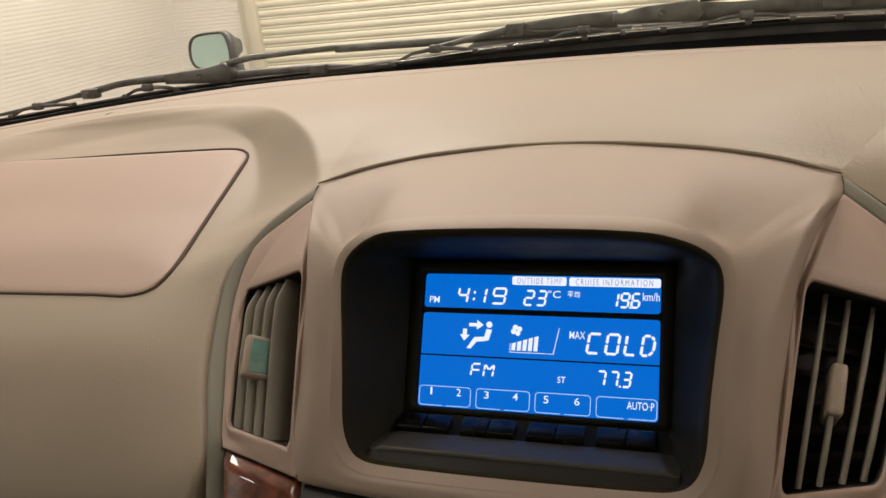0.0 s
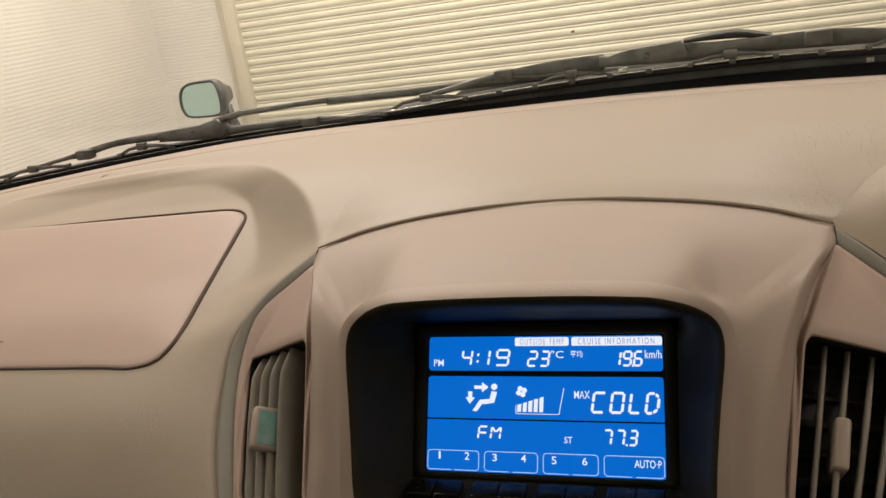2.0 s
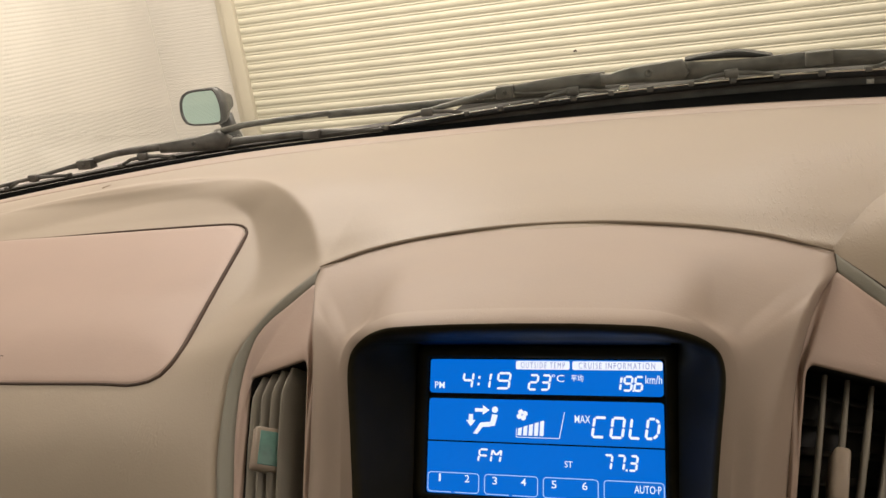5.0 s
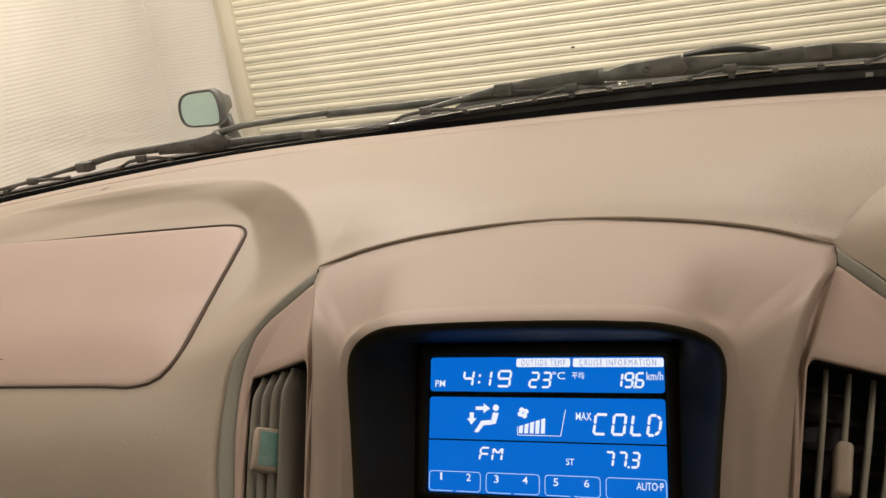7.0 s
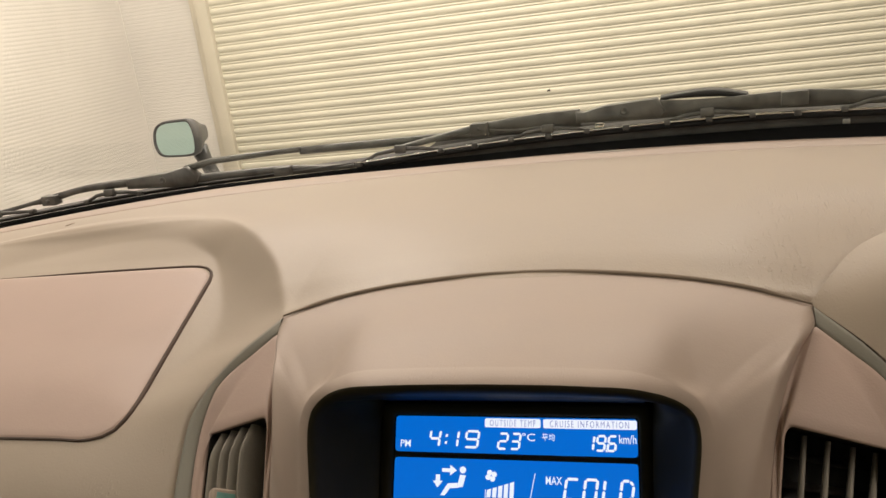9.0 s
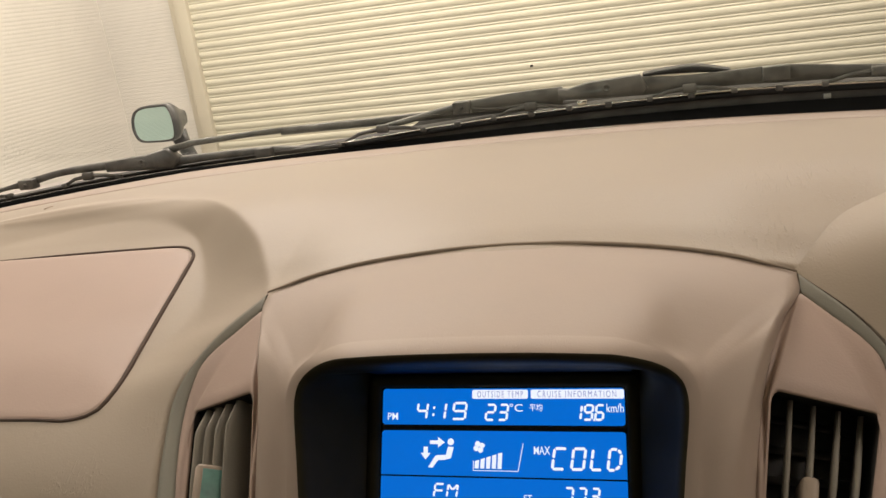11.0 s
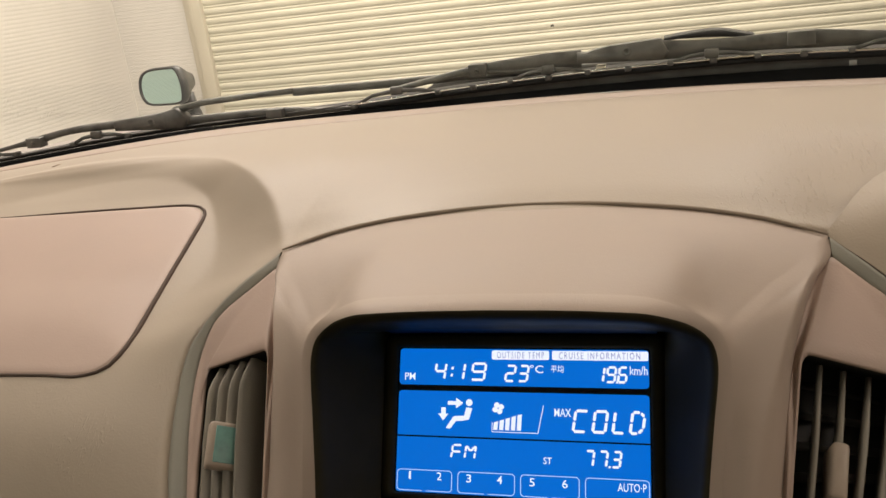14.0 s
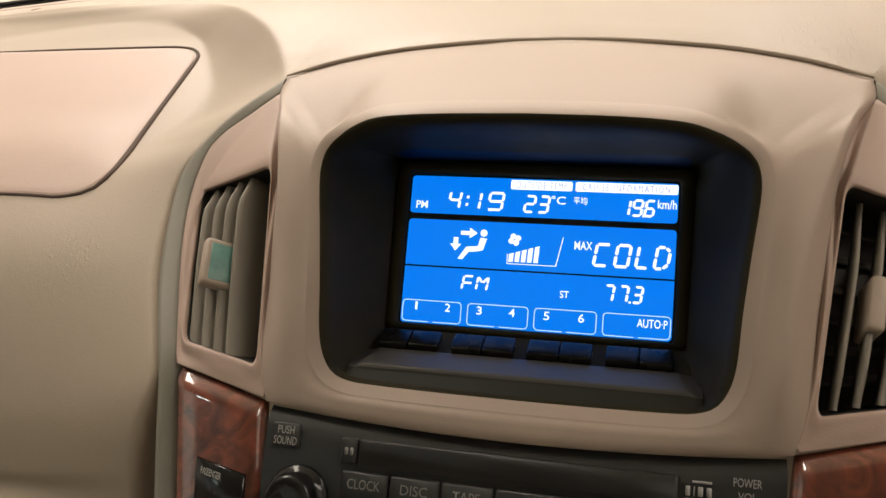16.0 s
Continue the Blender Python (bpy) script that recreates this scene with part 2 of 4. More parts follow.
def part(name, bm, mat, parent=None, label="", smooth_shade=True, recalc=True):
    """One bmesh as one mesh object under a thing or a part."""
    me = mesh_of(bm, name, smooth_shade, recalc) if isinstance(bm, bmesh.types.BMesh) else bm
    me.materials.append(mat)
    ob = new(name, me)
    if parent is not None:
        ob.parent = parent
    if label:
        ob["label"] = label
    return ob


def thing(name, label, category, group="", kind=""):
    return tagged(new(name), label, category, group, kind)


def grid(rows, closed=False, bm=None, flip=False):
    """Quads between rows of points; closed: each row is a loop."""
    bm = bm or bmesh.new()
    vs = [[bm.verts.new(p) for p in r] for r in rows]
    n = len(rows[0])
    for a, b in zip(vs, vs[1:]):
        for i in range(n if closed else n - 1):
            j = (i + 1) % n
            bm.faces.new((a[i], b[i], b[j], a[j]) if flip else (a[i], a[j], b[j], b[i]))
    return bm


def cap(bm, loop):
    bm.faces.new([bm.verts.new(p) for p in loop])
    return bm


def tube(pts, radius, sides=8, bm=None, closed=False, flat=1.0, up=None):
    """A tube along points; flat squeezes it along the direction up."""
    pts = [Vector(p) for p in pts]
    rows = []
    for i, p in enumerate(pts):
        a = pts[i - 1] if (i or closed) else p
        b = pts[(i + 1) % len(pts)] if (i + 1 < len(pts) or closed) else p
        way = (b - a).normalized()
        ref = Vector(up) if up else (Vector((0, 0, 1)) if abs(way.z) < 0.9 else Vector((0, 1, 0)))
        side = way.cross(ref).normalized()
        top = side.cross(way).normalized()
        r = radius[i] if isinstance(radius, (list, tuple)) else radius
        rows.append([p + r * (math.cos(a) * side + flat * math.sin(a) * top) for a in (2 * math.pi * k / sides for k in range(sides))])
    if closed:
        rows.append(rows[0])
    bm = grid(rows, closed=True, bm=bm)
    if not closed:
        cap(bm, rows[0])
        cap(bm, rows[-1])
    bmesh.ops.remove_doubles(bm, verts=bm.verts[:], dist=1e-6)
    return bm


def box(size, at=(0, 0, 0), bevel=0.0, bm=None, m=None, segments=2):
    bm = bm or bmesh.new()
    made = bmesh.ops.create_cube(bm, size=1.0)["verts"]
    mat = (m or Matrix.Identity(4)) @ Matrix.Translation(at) @ Matrix.Diagonal((*size, 1))
    bmesh.ops.transform(bm, matrix=mat, verts=made)
    if bevel:
        edges = list({e for v in made for e in v.link_edges})
        bmesh.ops.bevel(bm, geom=edges, offset=bevel, segments=segments, affect="EDGES", profile=0.5)
    return bm


def prism(outline, front, back, frame_of, bevel=0.0):
    """A slab from an outline of (a, b); frame_of(a, b, h) gives the place at height h."""
    bm = bmesh.new()
    n = len(outline)
    ca, cb = sum(p[0] for p in outline) / n, sum(p[1] for p in outline) / n
    inner = [(a + (ca - a) / max(math.hypot(a - ca, b - cb), 1e-9) * bevel, b + (cb - b) / max(math.hypot(a - ca, b - cb), 1e-9) * bevel) for a, b in outline]
    loops = [[frame_of(a, b, back) for a, b in outline], [frame_of(a, b, front - bevel) for a, b in outline]]
    if bevel:
        loops.append([frame_of(a, b, front) for a, b in inner])
    grid(loops, closed=True, bm=bm)
    cap(bm, loops[-1])
    cap(bm, loops[0])
    bmesh.ops.remove_doubles(bm, verts=bm.verts[:], dist=1e-6)
    return bm


def rounded(x0, y0, x1, y1, r, n=5):
    out = []
    for cx, cy, a in ((x1 - r, y1 - r, 0), (x0 + r, y1 - r, 90), (x0 + r, y0 + r, 180), (x1 - r, y0 + r, 270)):
        out += [(cx + r * math.cos(radians(a + 90 * k / n)), cy + r * math.sin(radians(a + 90 * k / n))) for k in range(n + 1)]
    return out


def resample(pts, n, last=False):
    """n points at even steps along a polyline; the end is left out unless last."""
    pts = [Vector(p) for p in pts]
    far = [0.0]
    for a, b in zip(pts, pts[1:]):
        far.append(far[-1] + (b - a).length)
    out = []
    for k in range(n + (1 if last else 0)):
        want = far[-1] * k / n
        i = max(j for j in range(len(far) - 1) if far[j] <= want + 1e-12)
        h = far[i + 1] - far[i]
        out.append(pts[i].lerp(pts[i + 1], (want - far[i]) / h if h else 0))
    return out


# The display stands in a plane that leans back; places on the console are (across, up, out) from its middle.
TILT = radians(31.67)
UP = Vector((0, math.sin(TILT), math.cos(TILT)))
OUT = Vector((0, -math.cos(TILT), math.sin(TILT)))
MID = Vector((0, 0.0079, 1.0599))


def on(s, v, d):
    return MID + Vector((s, 0, 0)) + v * UP + d * OUT


def low(v):
    return 0.041 + 0.02 * max(-0.0765 - v, 0.0)


# ---- garage ----
def slat_mesh():
    rows = []
    # a narrow deep groove, a thin rib, a shallow groove and a broad bowed face
    prof = [(0.0015, 0.0), (0.0012, 0.0026), (-0.0004, 0.0042), (-0.0010, 0.0062), (-0.0006, 0.0082), (0.0008, 0.0096), (0.0004, 0.0112), (-0.0014, 0.0140), (-0.0034, 0.0182), (-0.0044, 0.0228), (-0.0046, 0.0275), (-0.0038, 0.0325), (-0.0018, 0.0360), (0.0015, 0.0378)]
    for x in (0.0, 3.5):
        rows.append([(x, y, z) for y, z in prof])
    bm = grid(rows)
    grid([[(x, 0.002, 0.0), (x, 0.002, 0.0378)] for x in (0.0, 3.5)], bm=bm)
    return mesh_of(bm, "slat")


shutter = thing("roller_shutter", "closed cream ribbed steel roller shutter in the garage", "roller shutter", kind="structure")
SLAT_MESH = slat_mesh()
SLAT_MESH.materials.append(SLAT)
for k in range(62):
    s = new("slat", SLAT_MESH)
    s.parent = shutter
    s.location = (-1.785, 2.815, 0.0174 - 0.0378 + 0.0378 * k)
part("side_rail", box((0.055, 0.05, 2.4), (-1.797, 2.815, 1.2), 0.004), RAIL, shutter)
part("side_rail", box((0.05, 0.02, 2.4), (-1.842, 2.835, 1.2), 0.003), RAIL, shutter)
part("side_rail", box((0.09, 0.05, 2.4), (1.75, 2.815, 1.2), 0.004), RAIL, shutter)


def siding(name, a, b, height, thick, pitch=0.0150):
    """A wall clad in fine horizontal laps from plan point a to b; the laps face the left of a to b."""
    a, b = Vector((*a, 0)), Vector((*b, 0))
    way = (b - a).normalized()
    side = Vector((-way.y, way.x, 0))
    rows = []
    z = 0.0
    while z < height:
        rows += [(z, 0.0), (z + pitch * 0.14, 0.0006), (z + pitch * 0.4, 0.0007), (z + pitch * 0.93, 0.0003)]
        z += pitch
    rows = [[p + side * o + Vector((0, 0, z)) for p in (a, b)] for z, o in rows]
    bm = grid(rows)
    grid([[p - side * thick + Vector((0, 0, z)) for p in (a, b)] for z in (0, height)], bm=bm)
    return tagged(part(name, bm, SIDING), kind="structure", label="white wall clad in fine horizontal siding", category="wall")


siding("wall_west", (-2.215, 2.86), (-2.215, -3.2), 2.5, 0.1)
siding("wall_north", (-1.86, 2.85), (-2.215, 2.85), 2.5, 0.1)
tagged(part("wall_east", box((0.1, 6.2, 2.5), (2.25, -0.1, 1.25)), PLAIN), "plain pale garage wall", "wall", kind="structure")
tagged(part("wall_south", box((4.6, 0.1, 2.5), (0, -3.2, 1.25)), PLAIN), "plain pale garage wall", "wall", kind="structure")
tagged(part("wall_lintel", box((4.0, 0.1, 0.2), (0, 2.9, 2.42)), PLAIN), "plain pale wall above the shutter", "wall", kind="structure")
tagged(part("wall_pier", box((0.5, 0.1, 2.5), (2.0, 2.9, 1.25)), PLAIN), "plain pale wall beside the shutter", "wall", kind="structure")
tagged(part("floor", box((4.8, 6.6, 0.1), (0, -0.15, -0.05)), CONCRETE), "grey concrete garage floor", "floor", kind="structure")
tagged(part("ceiling", box((4.8, 6.6, 0.1), (0, -0.15, 2.56)), PLAIN), "plain pale garage ceiling", "ceiling", kind="structure")

# ---- car shell ----
def wind_y(x, z):
    return 0.455 - 0.16 * x * x - (z - 1.16) * 2.26


BLACK_TOP = [(-0.9, 1.108), (-0.64, 1.1275), (-0.48, 1.1390), (-0.32, 1.1440), (-0.12, 1.1478), (0.07, 1.1508), (0.21, 1.1505), (0.6, 1.141)]
RAIL_Z = [(-0.9, 1.112), (-0.64, 1.1305), (-0.48, 1.1425), (-0.24, 1.1512), (-0.12, 1.1585), (0.0, 1.1632), (0.09, 1.165), (0.147, 1.1656), (0.237, 1.1632), (0.6, 1.150)]


def sill_z(x):
    return curve_at(BLACK_TOP, x)[0]


xs = [-0.78 + 1.56 * k / 40 for k in range(41)]
glass_rows = [[(x * (1 - 0.18 * h), wind_y(x, sill_z(x) + 0.002 + 0.37 * h), sill_z(x) + 0.002 + 0.37 * h) for x in xs] for h in [k / 10 for k in range(11)]]
windscreen = part("windscreen", grid(glass_rows), GLASS, recalc=False)
windscreen.visible_shadow = False
tagged(windscreen, "clear curved windscreen above the dashboard", "windscreen", kind="structure")


def spot_on_glass():
    bm = bmesh.new()
    for k, (dx, dz, r) in enumerate(((0, 0, 0.0009), (0.0012, 0.0006, 0.0007), (0.0015, -0.0004, 0.0006))):
        bmesh.ops.create_icosphere(bm, subdivisions=1, radius=r, matrix=Matrix.Translation((-0.0125 + dx, 0.3165 - 0.0012, 1.2205 + dz)))
    return bm


tagged(part("dirt_fleck", spot_on_glass(), GAP), "tiny dark fleck stuck on the windscreen", "dirt")

cowl = thing("cowl", "black windscreen sill and rubber seal at the base of the glass", "car cowl")
part("sill_band", grid([[(x, 0.452 - 0.16 * x * x - o, sill_z(x) + dz) for x in xs] for o, dz in ((0.03, -0.05), (0.012, -0.012), (0.004, -0.002), (0.0, 0.0))]), SILL, cowl)
part("rubber_seal", grid([[(x, 0.456 - 0.16 * x * x + o, sill_z(x) + f * (curve_at(RAIL_Z, x)[0] - sill_z(x))) for x in xs] for o, f in ((0.0, -0.1), (-0.003, 0.1), (-0.002, 0.55), (0.004, 0.9), (0.02, 1.0))]), SEAL, cowl, "dusty grey rubber, lightened for haze in the glass")
part("cowl_panel", grid([[(x, y - 0.16 * x * x, z - 0.05 * x * x + up * smooth(-0.27, -0.13, x)) for x in xs] for y, z, up in ((0.46, 1.10, 0.0), (0.478, 1.105, 0.050), (0.492, 1.112, 0.056), (0.52, 1.085, 0.079), (0.58, 1.06, 0.03))]), COWL, cowl, "dusty grey cowl panel")
tagged(part("washer_nozzle", box((0.009, 0.006, 0.0045), (0.0115, 0.447, 1.1668), 0.001), STEEL), "small shiny washer nozzle below the wiper", "nozzle")
tagged(part("sticker", box((0.006, 0.0006, 0.0042), (0.2232, 0.4475 - 0.008, 1.1535)), STICKER), "small white sticker on the windscreen sill", "sticker")

car = thing("car_body", "white car body round the dashboard", "car", kind="structure")
part("bonnet", grid([[(x, y - 0.10 * x * x, z - 0.08 * x * x) for x in [-0.82 + 1.64 * k / 20 for k in range(21)]] for y, z in ((0.57, 1.06), (0.75, 1.055), (1.0, 1.03), (1.3, 0.99), (1.5, 0.90), (1.55, 0.75))]), WHITE_PAINT, car)
part("roof", grid([[(x, y, z - 0.05 * x * x) for x in [-0.66 + 1.32 * k / 12 for k in range(13)]] for y, z in ((-0.38, 1.53), (-0.7, 1.57), (-1.4, 1.58), (-2.2, 1.5))]), LINING, car)
for sx in (-1, 1):
    part("door_lining", box((0.05, 2.4, 0.75), (sx * 0.80, -0.95, 0.72), 0.01), LINING, car)
    part("roof_pillar", tube([(sx * 0.77, 0.36, 1.12), (sx * 0.72, 0.0, 1.33), (sx * 0.66, -0.36, 1.52)], 0.035), LINING, car)
part("rear_bulkhead", box((1.6, 0.05, 0.9), (0, -2.2, 0.8)), LINING, car)
part("cabin_floor", box((1.6, 2.7, 0.03), (0, -0.85, 0.36)), LINING, car)
part("fire_wall", box((1.5, 0.03, 0.72), (0, 0.40, 0.72)), LINING, car)

# ---- dashboard ----
dash = thing("dashboard", "beige grained vinyl car dashboard with airbag cover", "dashboard")
PAD = [(0, 0.425, 1.1465), (0.07, 0.365, 1.1525), (0.15, 0.30, 1.1545), (0.30, 0.20, 1.153), (0.42, 0.13, 1.1475), (0.48, 0.1045, 1.1435), (0.53, 0.082, 1.1385), (0.58, 0.063, 1.1275), (0.66, 0.03, 1.1015), (0.85, -0.061, 1.0385), (0.91, -0.08, 1.0085), (1.0, -0.09, 0.944), (1.12, -0.085, 0.81)]
PASS = [(0, 0.425, 1.1465), (0.07, 0.365, 1.1525), (0.15, 0.302, 1.1520), (0.20, 0.281, 1.1440), (0.25, 0.262, 1.1335), (0.31, 0.228, 1.1265), (0.36, 0.205, 1.122), (0.50, 0.13, 1.1045), (0.62, 0.06, 1.0865), (0.68, 0.025, 1.0765), (0.74, -0.015, 1.057), (0.80, -0.045, 1.031), (0.87, -0.07, 0.998), (0.925, -0.081, 0.970), (0.95, -0.081, 0.961), (0.97, -0.088, 0.955), (1.0, -0.110, 0.948), (1.04, -0.130, 0.925), (1.12, -0.135, 0.86)]
EDGE = [(0.0, 0.34), (0.15, 0.32), (0.22, 0.262), (0.30, 0.222), (0.42, 0.172), (0.53, 0.153), (0.60, 0.166), (0.66, 0.186), (0.85, 0.166), (1.0, 0.16), (1.12, 0.16)]


# plan of the brow over the airbag: where the pad begins to fall, and where it meets the lower skin
BROW_UP = [(-0.82, 0.200), (-0.65, 0.246), (-0.55, 0.277), (-0.46, 0.301), (-0.40, 0.301), (-0.338, 0.284), (-0.299, 0.265), (-0.268, 0.242), (-0.237, 0.211), (-0.215, 0.186), (-0.197, 0.164), (-0.1825, 0.142), (-0.169, 0.118), (-0.156, 0.093), (-0.142, 0.05)]
BROW_LOW = [(-0.82, 0.115), (-0.65, 0.170), (-0.55, 0.212), (-0.50, 0.232), (-0.46, 0.246), (-0.42, 0.2535), (-0.384, 0.2545), (-0.348, 0.2515), (-0.325, 0.2455), (-0.300, 0.233), (-0.279, 0.218), (-0.2625, 0.195), (-0.248, 0.170), (-0.236, 0.147), (-0.224, 0.115), (-0.203, 0.064), (-0.19, 0.03)]


def side_of(line, x, y):
    """Distance from a line in plan, plus on its airbag side."""
    best, sign = 9.0, 1.0
    for (ax, ay), (bx, by) in zip(line, line[1:]):
        dx, dy = bx - ax, by - ay
        f = min(max(((x - ax) * dx + (y - ay) * dy) / (dx * dx + dy * dy), 0.0), 1.0)
        far = math.hypot(x - ax - f * dx, y - ay - f * dy)
        if far < best:
            best, sign = far, 1.0 if dx * (y - ay) - dy * (x - ax) < 0 else -1.0
    return best * sign


def fine(line):
    keyed = [(k, *p) for k, p in enumerate(line)]
    return [curve_at(keyed, k / 4) for k in range(4 * len(line) - 3)]


BROW_UP, BROW_LOW = fine(BROW_UP), fine(BROW_LOW)


def height_by_y(table, y):
    """Height of a profile where it passes y."""
    a, b = 0.0, 0.72
    for _ in range(24):
        m = (a + b) / 2
        if curve_at(table, m)[0] > y:
            a = m
        else:
            b = m
    return curve_at(table, a)[1]


def brow(x, y, s):
    """Share of the lower skin at a plan place: nought on the pad, one past the brow."""
    up, down = side_of(BROW_UP, x, y), side_of(BROW_LOW, x, y)
    if up <= 0:
        return 0.0
    if down >= 0:
        return 1.0
    r = up / (up - down)
    soft = 1 - smooth(0.12, 0.24, y)
    return r + (math.sin(r * math.pi / 2) - r) * 0.5 * soft


def dash_at(x, s):
    py, pz = curve_at(PAD, s)
    qy, qz = curve_at(PASS, s)
    w = -x - curve_at(EDGE, s)[0]
    w = 0.45 * min(max(w / 0.078, 0.0), 1.0) + 0.55 * smooth(0.0, 0.078, w)
    fall = 0.07 * (1 - smooth(0.15, 0.4, s) * w) + 0.02 * smooth(0.15, 0.4, s) * w
    bend = (1 - smooth(0.0, 0.3, s)) * 0.17 * x * x
    y, z = py + (qy - py) * w - bend, pz + (qz - pz) * w - fall * x * x
    z -= 0.55 * min(abs(x), 0.155) ** 2 * smooth(0.25, 0.5, s) * (1 - w)
    z += 0.0065 * smooth(-0.12, -0.42, x) * (1 - smooth(0.0, 0.15, s))
    old = smooth(0.44, 0.58, s)
    if x < -0.07 and 0.04 < s and old < 1:
        r = brow(x, y, s)
        top = height_by_y(PAD, y + bend) - 0.07 * x * x - 0.55 * min(abs(x), 0.155) ** 2 * smooth(0.25, 0.5, s)
        under = height_by_y(PASS, y + bend) - 0.02 * x * x
        under += 0.0085 * math.exp(-(((y - 0.262) / 0.033) ** 2)) * smooth(-0.48, -0.30, x)
        top -= 0.002 * smooth(-0.05, 0.0, side_of(BROW_UP, x, y)) * smooth(0.08, 0.2, s)
        top += 0.0065 * smooth(-0.12, -0.42, x) * (1 - smooth(0.0, 0.15, s))
        z += (top + (under - top) * r - z) * (1 - old) * smooth(0.04, 0.08, s) * smooth(-0.07, -0.15, x)
    wide = 0.016 * smooth(0.82, 0.92, s)
    hide = smooth(0.50, 0.58, s) * (1 - smooth(0.146 + wide, 0.160 + wide, abs(x)))
    return Vector((x, y + 0.035 * hide, z - 0.012 * hide))


def dash_by_y(x, y):
    """The dashboard's skin on the airbag's side, by plan place."""
    a, b = 0.05, 0.98
    for _ in range(30):
        m = (a + b) / 2
        if dash_at(x, m).y > y:
            a = m
        else:
            b = m
    return dash_at(x, (a + b) / 2)


dash_x = [-0.80 + 0.48 * k / 40 for k in range(40)] + [-0.32 + 0.18 * k / 60 for k in range(60)] + [-0.14 + 0.28 * k / 40 for k in range(40)] + [0.14 + 0.08 * k / 26 for k in range(26)] + [0.22 + 0.54 * k / 36 for k in range(37)]
dash_s = [1.12 * k / 224 for k in range(225)]


# outer edge of the strip round each vent: height, across, out
STRIP_EDGE = [(-0.165, -0.1535, 0.0420), (-0.105, -0.1608, 0.0415), (-0.0657, -0.1656, 0.0403), (-0.0278, -0.1815, 0.0238), (0.0089, -0.1910, 0.0069), (0.0356, -0.1932, -0.0041), (0.0585, -0.1838, -0.0123), (0.0749, -0.1717, -0.0182), (0.0955, -0.1512, -0.0278)]


def pad_skin():
    """The skin, left open under the console."""
    bm = bmesh.new()
    def tucked(x, s):
        """The skin dips under the strip round a vent."""
        p = dash_at(x, s)
        v = (p - MID).dot(UP)
        if s > 0.5 and 0.12 < abs(x) < 0.22 and -0.2 < v < 0.1:
            edge = -curve_at(STRIP_EDGE, v)[0]
            p = p - 0.007 * smooth(edge + 0.0035, edge - 0.002, abs(x)) * smooth(0.095, 0.08, v) * OUT
        return p
    vs = [[bm.verts.new(tucked(x, s)) for x in dash_x] for s in dash_s]
    for i in range(len(dash_s) - 1):
        for j in range(len(dash_x) - 1):
            if dash_s[i] > 0.57 and abs(dash_x[j]) < 0.143 and abs(dash_x[j + 1]) < 0.143:
                continue
            p = vs[i][j].co
            v = (p - MID).dot(UP)
            if dash_s[i] > 0.55 and -0.062 < v < 0.088 and abs(p.x) < -curve_at(STRIP_EDGE, v)[0] - 0.009:
                continue
            bm.faces.new((vs[i][j], vs[i][j + 1], vs[i + 1][j + 1], vs[i + 1][j]))
    return bm


part("pad", pad_skin(), VINYL, dash)

# front strip of the pad, along the glass
part("front_strip", grid([[dash_at(x, q) + Vector((0, 0, h)) for x in xs] for q, h in ((0.0, -0.01), (0.0, 0.0004), (0.005, 0.0012), (0.03, 0.0016), (0.055, 0.0014), (0.066, 0.0008), (0.070, 0.0004), (0.071, -0.0004))]), BEZEL, dash, "pinkish strip along the glass")


def airbag_outline():
    """The right-hand end of the cover in plan, from its top edge round to its bottom edge."""
    top = [(-0.80 + 0.5 * k / 24, 0.2085) for k in range(25)]
    corner = [(-0.289, 0.2078), (-0.279, 0.2045), (-0.2715, 0.198), (-0.2680, 0.189), (-0.2663, 0.179)]
    side = [(-0.2615, 0.15), (-0.2555, 0.11), (-0.2495, 0.07), (-0.2455, 0.048)]
    low_corner = [(-0.2450, 0.038), (-0.2485, 0.028), (-0.257, 0.0225), (-0.270, 0.0205)]
    bottom = [(-0.29 - 0.51 * k / 24, 0.0215) for k in range(25)]
    return top + corner + side + low_corner + bottom


outline = [dash_by_y(x, y) for x, y in airbag_outline()]
part("cover_seam", tube([p + Vector((0, 0, 0.0001)) for p in resample(outline, 160, True)], [0.00005 + 0.0011 * (smooth(-0.51, -0.38, p.x) if p.y > 0.1 else 1.0) + 0.0006 * smooth(0.205, 0.17, p.y) * smooth(0.02, 0.04, p.y) for p in resample(outline, 160, True)], 6), SEAM_BROWN, dash, "dark gap round the airbag cover")


def airbag_cover():
    pts = airbag_outline()
    rows = []
    loop = [Vector((p.x, p.y, 0)) for p in resample([Vector((x, y, 0)) for x, y in pts], 160, True)]
    spine = [Vector((-0.80 + 0.46 * min(i, 160 - i) / 80, 0.115, 0)) for i in range(161)]
    for f, h in ((0.010, -0.0015), (0.014, 0.0002), (0.03, 0.0007), (0.08, 0.0008), (0.2, 0.0008), (0.4, 0.0008), (0.6, 0.0008), (0.8, 0.0008), (1.0, 0.0008)):
        row = []
        for p, q in zip(loop, spine):
            m = p.lerp(q, f)
            fade = 1.0 if m.y < 0.12 else smooth(-0.56, -0.40, m.x)
            swell = 0.0030 * smooth(0.03, 0.06, m.y) * (1 - smooth(0.06, 0.12, m.y)) * smooth(0.0, 0.2, f)
            row.append(dash_by_y(m.x, m.y) + Vector((0, -0.0002 - 0.5 * swell, swell + (h if h > 0.0005 else h * fade + 0.0006 * (1 - fade)))))
        rows.append(row)
    bm = grid(rows)
    bmesh.ops.remove_doubles(bm, verts=bm.verts[:], dist=0.0004)
    return bm


part("airbag_cover", airbag_cover(), PANEL, dash, "rose-beige airbag cover")

